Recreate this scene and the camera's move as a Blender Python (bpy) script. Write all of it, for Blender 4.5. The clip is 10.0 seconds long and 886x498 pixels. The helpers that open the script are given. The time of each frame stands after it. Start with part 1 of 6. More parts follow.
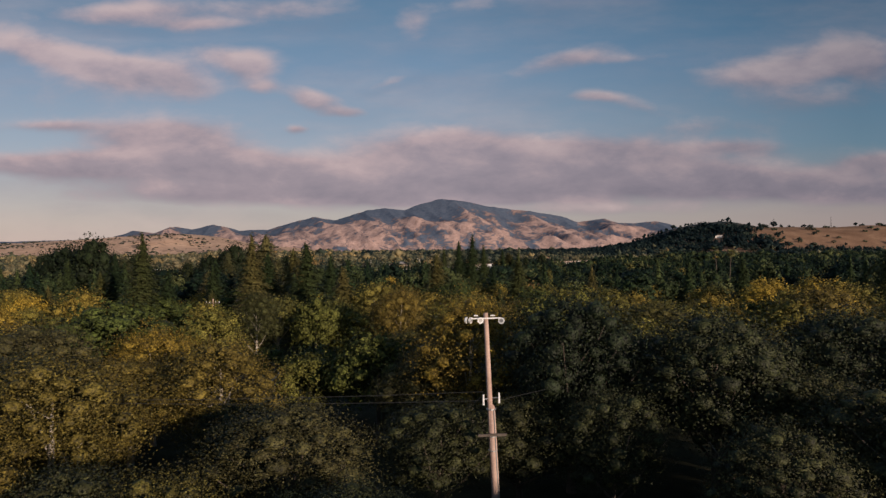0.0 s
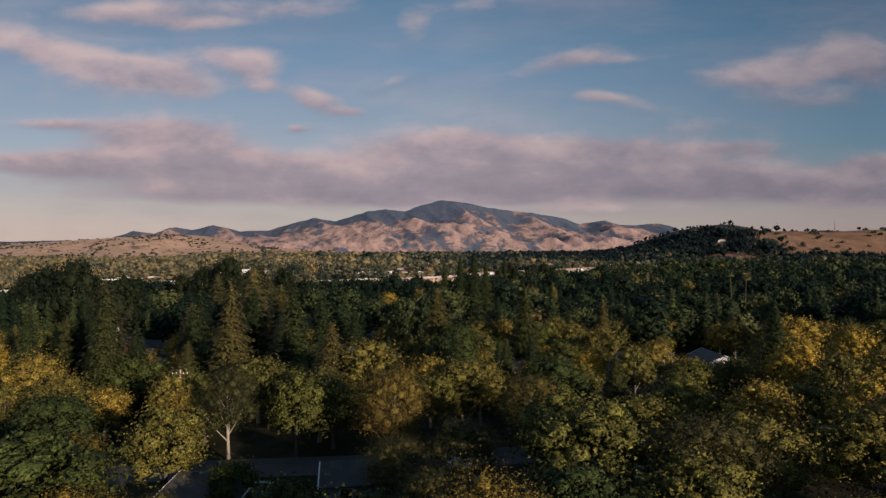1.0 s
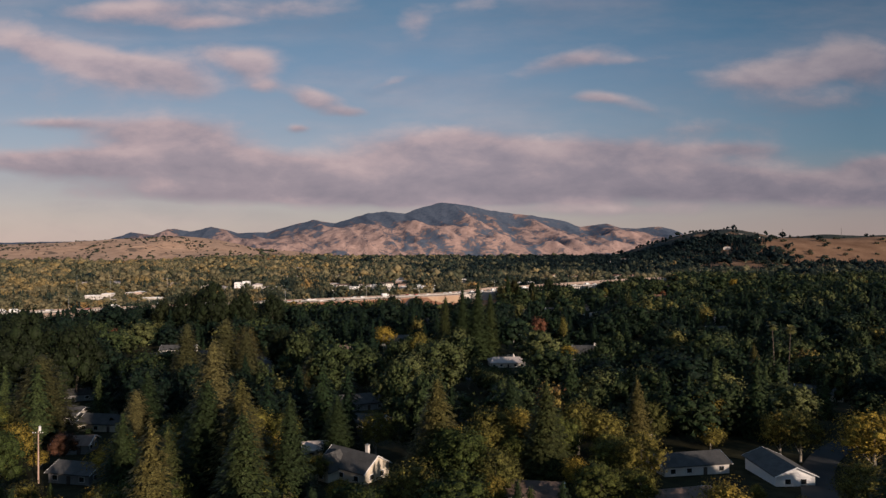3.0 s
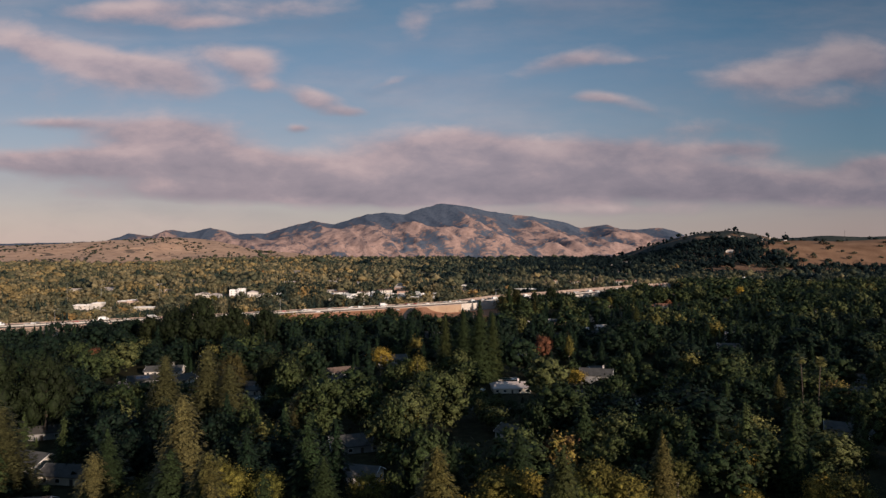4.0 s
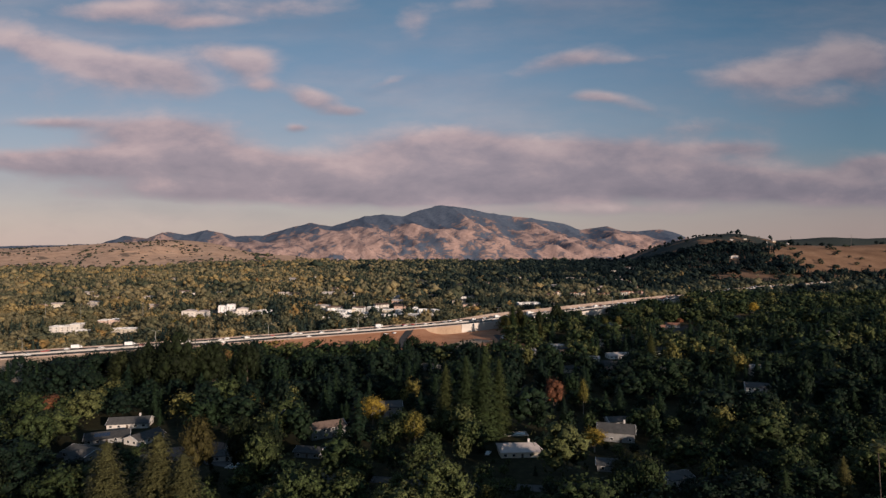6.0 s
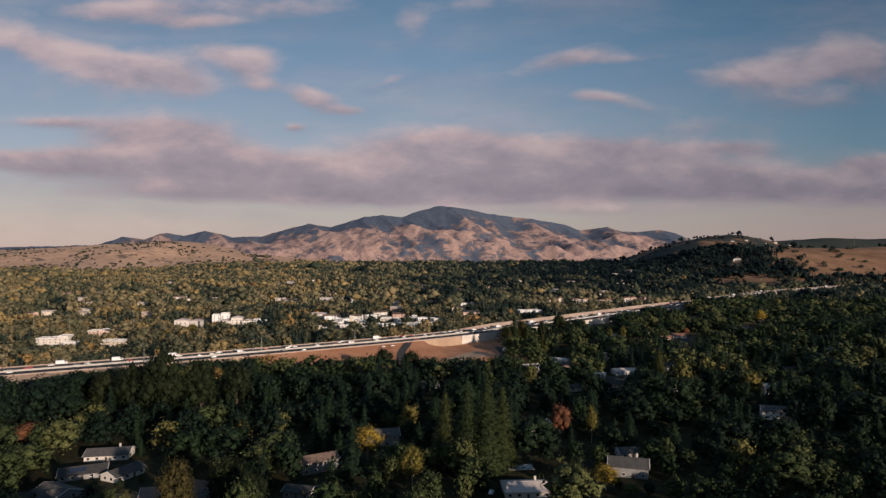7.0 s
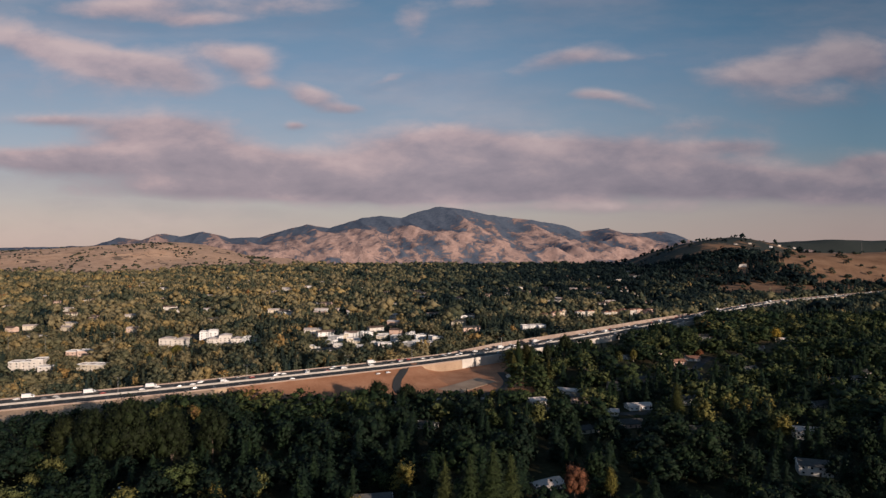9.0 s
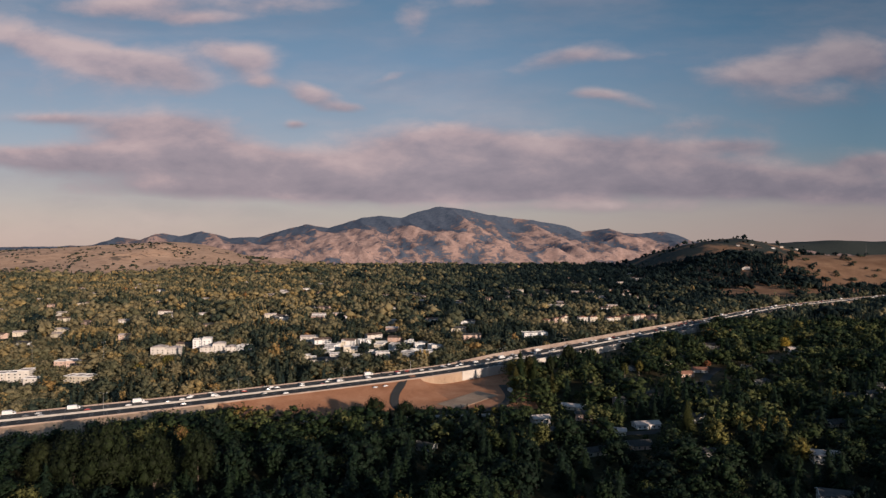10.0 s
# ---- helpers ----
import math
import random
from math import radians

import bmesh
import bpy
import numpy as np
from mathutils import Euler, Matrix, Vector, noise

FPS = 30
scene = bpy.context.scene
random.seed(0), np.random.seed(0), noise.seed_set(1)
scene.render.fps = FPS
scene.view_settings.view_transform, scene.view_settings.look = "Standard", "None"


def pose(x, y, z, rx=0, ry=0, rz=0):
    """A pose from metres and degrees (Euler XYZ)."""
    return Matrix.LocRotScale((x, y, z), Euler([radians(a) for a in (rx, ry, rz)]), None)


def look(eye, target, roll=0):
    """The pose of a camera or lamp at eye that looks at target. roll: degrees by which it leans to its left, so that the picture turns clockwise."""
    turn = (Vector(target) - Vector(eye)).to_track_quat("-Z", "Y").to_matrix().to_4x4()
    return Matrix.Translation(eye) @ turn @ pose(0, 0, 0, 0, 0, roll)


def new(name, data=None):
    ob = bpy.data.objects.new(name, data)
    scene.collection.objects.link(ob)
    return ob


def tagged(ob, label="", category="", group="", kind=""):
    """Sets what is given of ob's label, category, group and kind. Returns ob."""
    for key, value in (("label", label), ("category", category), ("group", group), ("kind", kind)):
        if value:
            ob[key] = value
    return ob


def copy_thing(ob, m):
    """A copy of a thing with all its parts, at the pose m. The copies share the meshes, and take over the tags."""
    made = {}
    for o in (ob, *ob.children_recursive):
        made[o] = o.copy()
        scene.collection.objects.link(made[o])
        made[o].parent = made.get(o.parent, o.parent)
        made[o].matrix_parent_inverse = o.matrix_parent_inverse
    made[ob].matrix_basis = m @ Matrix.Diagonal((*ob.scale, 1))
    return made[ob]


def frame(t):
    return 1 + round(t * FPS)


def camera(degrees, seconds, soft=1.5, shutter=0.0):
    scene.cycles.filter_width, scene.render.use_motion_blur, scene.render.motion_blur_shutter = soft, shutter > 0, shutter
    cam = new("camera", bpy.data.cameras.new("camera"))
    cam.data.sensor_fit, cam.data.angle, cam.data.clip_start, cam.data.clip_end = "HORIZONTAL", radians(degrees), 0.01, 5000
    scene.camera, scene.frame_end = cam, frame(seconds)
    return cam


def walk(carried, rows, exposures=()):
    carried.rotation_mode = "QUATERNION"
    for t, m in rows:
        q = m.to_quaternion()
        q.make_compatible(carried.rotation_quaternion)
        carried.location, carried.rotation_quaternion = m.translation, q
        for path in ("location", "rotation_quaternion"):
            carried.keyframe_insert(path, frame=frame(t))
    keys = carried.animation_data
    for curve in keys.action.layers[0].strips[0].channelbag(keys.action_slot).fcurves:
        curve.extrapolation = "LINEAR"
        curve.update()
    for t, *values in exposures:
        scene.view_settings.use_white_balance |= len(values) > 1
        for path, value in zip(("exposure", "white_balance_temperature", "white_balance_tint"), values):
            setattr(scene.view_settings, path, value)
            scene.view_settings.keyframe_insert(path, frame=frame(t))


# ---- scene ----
cam = camera(71.0, 10.0, soft=1.4)
# seconds, x, y, z, pitch, roll, yaw
PATH = [
    (0.0, 1.70, 8.68, 31.24, 0.152, 0.60, 0.188), (0.5, 1.68, 15.43, 36.36, 0.159, 0.50, 0.220),
    (1.0, 1.63, 22.94, 41.30, 0.166, 0.40, 0.241), (1.5, 1.55, 31.09, 46.13, 0.171, 0.31, 0.252),
    (2.0, 1.45, 39.76, 50.88, 0.174, 0.25, 0.255), (2.5, 1.34, 48.85, 55.58, 0.175, 0.21, 0.251),
    (3.0, 1.21, 58.28, 60.29, 0.175, 0.19, 0.240), (3.5, 1.08, 67.97, 65.02, 0.172, 0.18, 0.223),
    (4.0, 0.95, 77.84, 69.79, 0.166, 0.18, 0.203), (4.5, 0.82, 87.83, 74.61, 0.158, 0.19, 0.179),
    (5.0, 0.69, 97.89, 79.49, 0.147, 0.21, 0.152), (5.5, 0.58, 107.99, 84.43, 0.132, 0.23, 0.125),
    (6.0, 0.49, 118.08, 89.41, 0.115, 0.25, 0.097), (6.5, 0.42, 128.16, 94.42, 0.094, 0.27, 0.070),
    (7.0, 0.37, 138.20, 99.44, 0.070, 0.28, 0.044), (7.5, 0.36, 148.20, 104.45, 0.041, 0.28, 0.022),
    (8.0, 0.38, 158.18, 109.40, 0.008, 0.27, 0.004), (8.5, 0.44, 168.15, 114.25, -0.029, 0.25, -0.010),
    (9.0, 0.55, 178.13, 118.95, -0.070, 0.22, -0.017), (9.5, 0.71, 188.18, 123.45, -0.116, 0.18, -0.018),
    (10.0, 0.92, 198.32, 127.67, -0.167, 0.13, -0.010),
]
walk(cam, [(t, pose(x, y, z, 90 + p, r, w)) for t, x, y, z, p, r, w in PATH], exposures=[(0.0, 0.0)])

# ---- sun and sky ----
SUN_EL, SUN_SIDE = radians(11.5), radians(38.0)        # low evening sun, behind the walk and to its right
to_sun = Vector((math.sin(SUN_SIDE) * math.cos(SUN_EL), -math.cos(SUN_SIDE) * math.cos(SUN_EL), math.sin(SUN_EL)))
sun = new("sun", bpy.data.lights.new("sun", "SUN"))
sun.data.energy, sun.data.angle, sun.data.color = 4.9, radians(0.6), (1.0, 0.80, 0.65)
sun.matrix_world = look((0, 0, 400), Vector((0, 0, 400)) - to_sun)


class Nodes:
    """Short hand for a node tree."""
    def __init__(self, tree):
        self.tree = tree
        tree.nodes.clear()

    def add(self, kind, **settings):
        n = self.tree.nodes.new(kind)
        for key, value in settings.items():
            if key == "op":
                n.operation = value
            elif key == "data":
                n.data_type = value
            elif key == "blend":
                n.blend_type = value
        return n

    def link(self, a, b):
        self.tree.links.new(a, b)

    def put(self, socket, value):
        if isinstance(value, bpy.types.NodeSocket):
            self.link(value, socket)
        else:
            socket.default_value = value

    def math(self, op, a, b=0.0, c=0.0, clamp=False):
        n = self.add("ShaderNodeMath", op=op)
        n.use_clamp = clamp
        for i, v in enumerate((a, b, c)):
            self.put(n.inputs[i], v)
        return n.outputs[0]

    def vec(self, op, a, b=(0, 0, 0), c=(0, 0, 0)):
        n = self.add("ShaderNodeVectorMath", op=op)
        for i, v in enumerate((a, b, c)):
            if i < len(n.inputs):
                self.put(n.inputs[i], v)
        return n.outputs["Value"] if op in ("DOT_PRODUCT", "LENGTH") else n.outputs[0]

    def mix(self, fac, a, b, blend="MIX"):
        n = self.add("ShaderNodeMix", data="RGBA", blend=blend)
        self.put(n.inputs[0], fac)
        self.put(n.inputs[6], a if isinstance(a, bpy.types.NodeSocket) else (*a, 1))
        self.put(n.inputs[7], b if isinstance(b, bpy.types.NodeSocket) else (*b, 1))
        return n.outputs[2]

    def noise(self, vector, scale, detail=4.0, rough=0.55, warp=0.0):
        n = self.add("ShaderNodeTexNoise")
        self.put(n.inputs["Vector"], vector)
        n.inputs["Scale"].default_value, n.inputs["Detail"].default_value = scale, detail
        n.inputs["Roughness"].default_value, n.inputs["Distortion"].default_value = rough, warp
        return n.outputs["Fac"]

    def ramp(self, fac, stops, ease="LINEAR"):
        """A colour ramp of (position, colour) stops."""
        n = self.add("ShaderNodeValToRGB")
        n.color_ramp.interpolation = ease
        while len(n.color_ramp.elements) < len(stops):
            n.color_ramp.elements.new(0.5)
        for e, (p, c) in zip(n.color_ramp.elements, stops):
            e.position, e.color = p, (*c, 1)
        self.put(n.inputs[0], fac)
        return n.outputs[0]

    def smooth(self, v, lo, hi):
        n = self.add("ShaderNodeMapRange")
        n.interpolation_type = "SMOOTHSTEP"
        for i, w in enumerate((v, lo, hi, 0.0, 1.0)):
            self.put(n.inputs[i], w)
        return n.outputs[0]


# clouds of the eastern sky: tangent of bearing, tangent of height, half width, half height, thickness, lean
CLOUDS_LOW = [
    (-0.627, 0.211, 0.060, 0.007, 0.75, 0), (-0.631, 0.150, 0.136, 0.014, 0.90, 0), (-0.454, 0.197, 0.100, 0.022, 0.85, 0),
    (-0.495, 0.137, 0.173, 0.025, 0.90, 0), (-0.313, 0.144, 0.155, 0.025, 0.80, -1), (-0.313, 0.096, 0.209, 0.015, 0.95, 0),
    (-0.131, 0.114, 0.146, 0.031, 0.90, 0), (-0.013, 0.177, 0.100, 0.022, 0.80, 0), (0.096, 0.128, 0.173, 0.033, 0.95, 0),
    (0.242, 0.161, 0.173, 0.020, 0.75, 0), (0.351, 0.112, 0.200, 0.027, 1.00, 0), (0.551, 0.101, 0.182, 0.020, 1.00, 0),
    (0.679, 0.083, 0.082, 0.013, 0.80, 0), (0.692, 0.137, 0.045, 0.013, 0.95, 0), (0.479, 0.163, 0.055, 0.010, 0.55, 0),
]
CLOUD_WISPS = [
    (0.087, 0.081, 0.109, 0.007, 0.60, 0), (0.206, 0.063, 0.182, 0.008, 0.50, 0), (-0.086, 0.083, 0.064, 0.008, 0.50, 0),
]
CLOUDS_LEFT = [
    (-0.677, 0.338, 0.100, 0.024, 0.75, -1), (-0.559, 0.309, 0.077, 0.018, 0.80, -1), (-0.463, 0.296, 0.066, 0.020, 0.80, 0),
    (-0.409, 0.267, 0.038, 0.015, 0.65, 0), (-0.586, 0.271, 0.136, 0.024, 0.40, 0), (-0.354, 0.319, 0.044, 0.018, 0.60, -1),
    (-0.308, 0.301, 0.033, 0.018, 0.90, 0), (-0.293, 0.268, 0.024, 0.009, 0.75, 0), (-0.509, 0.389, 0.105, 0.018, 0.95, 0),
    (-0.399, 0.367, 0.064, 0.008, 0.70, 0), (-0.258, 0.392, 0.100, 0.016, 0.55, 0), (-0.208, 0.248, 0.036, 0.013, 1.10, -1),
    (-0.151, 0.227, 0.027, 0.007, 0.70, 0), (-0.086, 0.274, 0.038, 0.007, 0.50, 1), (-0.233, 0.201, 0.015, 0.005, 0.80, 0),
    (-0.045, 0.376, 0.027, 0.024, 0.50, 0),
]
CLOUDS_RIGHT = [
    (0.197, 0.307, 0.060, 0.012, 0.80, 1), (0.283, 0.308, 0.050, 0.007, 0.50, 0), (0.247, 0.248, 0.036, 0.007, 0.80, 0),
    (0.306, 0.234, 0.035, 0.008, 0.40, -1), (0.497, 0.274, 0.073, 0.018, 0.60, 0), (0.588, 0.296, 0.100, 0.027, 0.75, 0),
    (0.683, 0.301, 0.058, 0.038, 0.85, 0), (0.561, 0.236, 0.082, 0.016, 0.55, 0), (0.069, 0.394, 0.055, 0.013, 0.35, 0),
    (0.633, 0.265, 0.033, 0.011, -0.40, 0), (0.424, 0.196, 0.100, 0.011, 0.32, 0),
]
world = bpy.data.worlds.new("evening_sky")
scene.world = world
world.use_nodes = True
w = Nodes(world.node_tree)
sky = w.add("ShaderNodeTexSky")
sky.sky_type, sky.sun_disc, sky.sun_elevation = "NISHITA", False, SUN_EL
sky.sun_rotation = math.atan2(to_sun.x, to_sun.y)
sky.air_density, sky.dust_density, sky.ozone_density = 1.0, 1.6, 2.0
way = w.add("ShaderNodeTexCoord").outputs["Generated"]
split = w.add("ShaderNodeSeparateXYZ")
w.link(way, split.inputs[0])
ahead = w.math("MAXIMUM", w.math("ABSOLUTE", split.outputs[1]), 0.06)
flat = w.add("ShaderNodeCombineXYZ")
w.link(w.math("DIVIDE", split.outputs[0], ahead), flat.inputs[0])
up_tan = w.math("DIVIDE", split.outputs[2], ahead)
w.link(up_tan, flat.inputs[1])
uv = flat.outputs[0]
tall = w.vec("MULTIPLY", uv, (1.0, 2.1, 1.0))
wob = w.add("ShaderNodeTexNoise")
w.link(tall, wob.inputs["Vector"])
wob.inputs["Scale"].default_value, wob.inputs["Detail"].default_value = 8.0, 6.0
shift = w.vec("MULTIPLY", w.vec("SUBTRACT", wob.outputs["Color"], (0.5, 0.5, 0.5)), (0.046, 0.022, 0.0))
bent = w.vec("ADD", uv, shift)
leaning = {0: bent}
for lean_way in (-1, 1):                                # streaks that fall or rise towards the right
    b_split = w.add("ShaderNodeSeparateXYZ")
    w.link(bent, b_split.inputs[0])
    b_join = w.add("ShaderNodeCombineXYZ")
    w.link(b_split.outputs[0], b_join.inputs[0])
    w.link(w.math("MULTIPLY_ADD", b_split.outputs[0], -0.24 * lean_way, b_split.outputs[1]), b_join.inputs[1])
    leaning[lean_way] = b_join.outputs[0]
thick, lift = 0.0, 0.0
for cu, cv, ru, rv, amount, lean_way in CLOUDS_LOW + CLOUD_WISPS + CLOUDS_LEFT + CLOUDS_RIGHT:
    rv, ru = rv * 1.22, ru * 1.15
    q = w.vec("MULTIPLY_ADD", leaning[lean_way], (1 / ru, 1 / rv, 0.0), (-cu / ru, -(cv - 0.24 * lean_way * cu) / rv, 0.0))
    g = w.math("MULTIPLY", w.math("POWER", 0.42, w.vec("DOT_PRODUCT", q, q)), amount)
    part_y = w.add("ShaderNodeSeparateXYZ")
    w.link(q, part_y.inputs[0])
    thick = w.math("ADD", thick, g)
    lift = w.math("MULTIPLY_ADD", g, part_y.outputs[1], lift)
high = w.math("DIVIDE", lift, w.math("ADD", thick, 0.05))
fine = w.noise(w.vec("MULTIPLY", uv, (1.0, 2.2, 1.0)), 9.0, 8.0, 0.58, 0.15)
cover = w.math("MULTIPLY_ADD", w.math("SUBTRACT", fine, 0.5), 1.0, thick)
cover = w.math("MULTIPLY", w.smooth(cover, 0.06, 1.0), w.math("MULTIPLY_ADD", w.smooth(up_tan, 0.19, 0.25), -0.12, 0.90))
veil = w.math("MULTIPLY", w.smooth(w.noise(w.vec("MULTIPLY", uv, (0.8, 3.2, 1.0)), 2.2, 6.0, 0.6), 0.36, 0.78), 0.34)
cover = w.math("MAXIMUM", cover, veil)
tone = w.math("MULTIPLY_ADD", high, 0.42, w.math("MULTIPLY_ADD", w.math("SUBTRACT", fine, 0.5), 1.5, 0.42))
tone = w.math("ADD", tone, w.math("MULTIPLY", w.smooth(up_tan, 0.19, 0.26), 0.30))
tone = w.math("ADD", tone, w.math("MULTIPLY", w.math("SUBTRACT", 1.0, w.smooth(up_tan, 0.066, 0.095)), 0.45))
body = w.math("MULTIPLY", w.smooth(thick, 0.6, 1.6), w.smooth(thick, 0.7, 1.7))
tone = w.math("SUBTRACT", tone, w.math("MULTIPLY", body, 0.12))
cloud_colour = w.ramp(tone, [(0.0, (0.250, 0.205, 0.240)), (0.35, (0.335, 0.262, 0.290)), (0.65, (0.475, 0.345, 0.350)), (1.0, (0.62, 0.45, 0.425))])
clear = w.mix(1.0, sky.outputs[0], (0.062, 0.070, 0.066), "MULTIPLY")
glow = w.ramp(up_tan, [(0.0, (0.50, 0.405, 0.365)), (0.06, (0.44, 0.395, 0.385)), (0.17, (0.285, 0.338, 0.428)),
                                (0.30, (0.165, 0.252, 0.380)), (0.42, (0.090, 0.180, 0.295)), (1.0, (0.045, 0.120, 0.220))])
clear = w.mix(0.80, clear, glow)
across = w.ramp(w.math("MULTIPLY_ADD", w.math("DIVIDE", split.outputs[0], ahead), 0.6, 0.5), [(0.0, (1.42, 1.25, 1.16)), (0.5, (1.17, 1.14, 1.10)), (0.9, (0.54, 0.69, 0.72))])
low_across = w.ramp(w.math("MULTIPLY_ADD", w.math("DIVIDE", split.outputs[0], ahead), 0.6, 0.5), [(0.0, (1.42, 1.25, 1.16)), (0.5, (1.18, 1.12, 1.08)), (0.9, (0.90, 0.80, 0.79))])
across = w.mix(w.smooth(up_tan, 0.05, 0.17), low_across, across)
clear = w.mix(1.0, clear, across, "MULTIPLY")
dim = w.ramp(w.math("MULTIPLY_ADD", w.math("DIVIDE", split.outputs[0], ahead), 0.6, 0.5), [(0.0, (1.10, 1.07, 1.05)), (0.5, (1.02, 1.02, 1.02)), (0.9, (0.64, 0.69, 0.74))])
cloud_colour = w.mix(1.0, cloud_colour, dim, "MULTIPLY")      # less of the low sun reaches the southern clouds
air = w.mix(1.0, w.mix(cover, clear, cloud_colour), (0.955, 1.0, 1.035), "MULTIPLY")
back = w.add("ShaderNodeBackground")
w.link(air, back.inputs[0])
back.inputs[1].default_value = 1.0
out = w.add("ShaderNodeOutputWorld")
w.link(back.outputs[0], out.inputs[0])


# ---- materials ----
def material(name, stops, scale=1.0, rough=0.8, bump=0.0, metal=0.0, per_object=0.0, space="Object", fine_scale=None, spec=0.3):
    """A mottled surface: a coarse and a fine noise run through a colour ramp."""
    m = bpy.data.materials.new(name)
    m.use_nodes = True
    n = Nodes(m.node_tree)
    at = n.add("ShaderNodeTexCoord").outputs["Object"]
    if space == "World":
        at = n.add("ShaderNodeNewGeometry").outputs["Position"]
    coarse = n.noise(at, scale, 3.0, 0.6)
    grain = n.noise(at, fine_scale or scale * 11, 3.0, 0.65)
    f = n.math("MULTIPLY_ADD", grain, 0.45, n.math("MULTIPLY", coarse, 0.55))
    f = n.math("MULTIPLY_ADD", n.math("SUBTRACT", f, 0.5), 2.4, 0.5)
    if per_object:
        info = n.add("ShaderNodeObjectInfo")
        f = n.math("MULTIPLY_ADD", n.math("SUBTRACT", info.outputs["Random"], 0.5), per_object, f)
    colour = n.ramp(f, stops)
    b = n.add("ShaderNodeBsdfPrincipled")
    n.link(colour, b.inputs["Base Color"])
    b.inputs["Metallic"].default_value, b.inputs["Specular IOR Level"].default_value = metal, spec
    n.link(n.math("MULTIPLY_ADD", n.math("SUBTRACT", grain, 0.5), 0.25, rough, clamp=True), b.inputs["Roughness"])
    if bump:
        k = n.add("ShaderNodeBump")
        k.inputs["Strength"].default_value, k.inputs["Distance"].default_value = 0.6, bump
        n.link(grain, k.inputs["Height"])
        n.link(k.outputs[0], b.inputs["Normal"])
    o = n.add("ShaderNodeOutputMaterial")
    n.link(b.outputs[0], o.inputs[0])
    return m


def grey(v, warm=0.0, spread=0.25):
    c = (v * (1 + warm), v, v * (1 - warm))
    return [(0.0, tuple(k * (1 - spread) for k in c)), (0.5, c), (1.0, tuple(min(1, k * (1 + spread)) for k in c))]


def foliage(name, stops, joined=False, spread=0.38, depth=1.7, thin=0.0, rough=0.7, spec=0.15):
    """Leaves: hue by tree, mottling by clump, grain that paints dark gaps between leaves. joined: the tree's hue is
    stored as the attribute tint.
    """
    m = bpy.data.materials.new(name)
    m.use_nodes = True
    n = Nodes(m.node_tree)
    geo = n.add("ShaderNodeNewGeometry")
    if joined:
        a = n.add("ShaderNodeAttribute")
        a.attribute_name = "tint"
        hue = a.outputs["Fac"]
    else:
        hue = n.add("ShaderNodeObjectInfo").outputs["Random"]
    clump = n.noise(geo.outputs["Position"], 0.55 if not joined else 0.25, 3.0, 0.6)
    hue = n.math("ADD", hue, n.math("MULTIPLY", n.math("SUBTRACT", clump, 0.5), 0.28))
    colour = n.ramp(hue, stops)
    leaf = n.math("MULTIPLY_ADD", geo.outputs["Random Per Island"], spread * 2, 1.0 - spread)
    # Grain darkens the colour where gaps between leaves would lie in shade
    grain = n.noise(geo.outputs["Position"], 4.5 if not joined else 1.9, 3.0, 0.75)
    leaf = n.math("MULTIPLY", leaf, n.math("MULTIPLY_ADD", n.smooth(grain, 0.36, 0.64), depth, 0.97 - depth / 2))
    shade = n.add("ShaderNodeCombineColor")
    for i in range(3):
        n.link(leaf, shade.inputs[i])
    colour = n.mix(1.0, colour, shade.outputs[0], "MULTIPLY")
    b = n.add("ShaderNodeBsdfPrincipled")
    n.link(colour, b.inputs["Base Color"])
    b.inputs["Roughness"].default_value, b.inputs["Specular IOR Level"].default_value = rough, spec
    way_out = n.add("ShaderNodeAttribute")               # sprays share the bulge of their bough
    way_out.attribute_name = "bulge"
    turn = n.add("ShaderNodeVectorTransform")
    turn.vector_type, turn.convert_from, turn.convert_to = "NORMAL", "OBJECT", "WORLD"
    n.link(way_out.outputs["Vector"], turn.inputs[0])
    bump = n.add("ShaderNodeBump")
    bump.inputs["Strength"].default_value, bump.inputs["Distance"].default_value = 0.7, 0.12 if not joined else 0.3
    n.link(grain, bump.inputs["Height"])
    n.link(n.vec("NORMALIZE", n.vec("MULTIPLY_ADD", turn.outputs[0], (1.1, 1.1, 0.95), geo.outputs["Normal"])), bump.inputs["Normal"])
    n.link(bump.outputs[0], b.inputs["Normal"])
    last = b.outputs[0]
    if thin:                                             # light that comes through thin autumn leaves
        t = n.add("ShaderNodeBsdfTranslucent")
        n.link(colour, t.inputs[0])
        mixed = n.add("ShaderNodeMixShader")
        mixed.inputs[0].default_value = thin
        n.link(last, mixed.inputs[1])
        n.link(t.outputs[0], mixed.inputs[2])
        last = mixed.outputs[0]
    o = n.add("ShaderNodeOutputMaterial")
    n.link(last, o.inputs[0])
    return m


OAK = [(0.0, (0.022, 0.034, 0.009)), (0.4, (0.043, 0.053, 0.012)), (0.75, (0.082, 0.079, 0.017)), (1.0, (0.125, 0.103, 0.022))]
GOLD = [(0.0, (0.060, 0.062, 0.013)), (0.4, (0.125, 0.102, 0.017)), (0.75, (0.200, 0.140, 0.020)), (1.0, (0.28, 0.186, 0.020))]
NEEDLE = [(0.0, (0.013, 0.024, 0.010)), (0.5, (0.027, 0.039, 0.013)), (0.8, (0.056, 0.056, 0.017)), (1.0, (0.088, 0.074, 0.024))]
RUST = [(0.0, (0.060, 0.030, 0.018)), (0.5, (0.088, 0.036, 0.020)), (1.0, (0.125, 0.050, 0.022))]
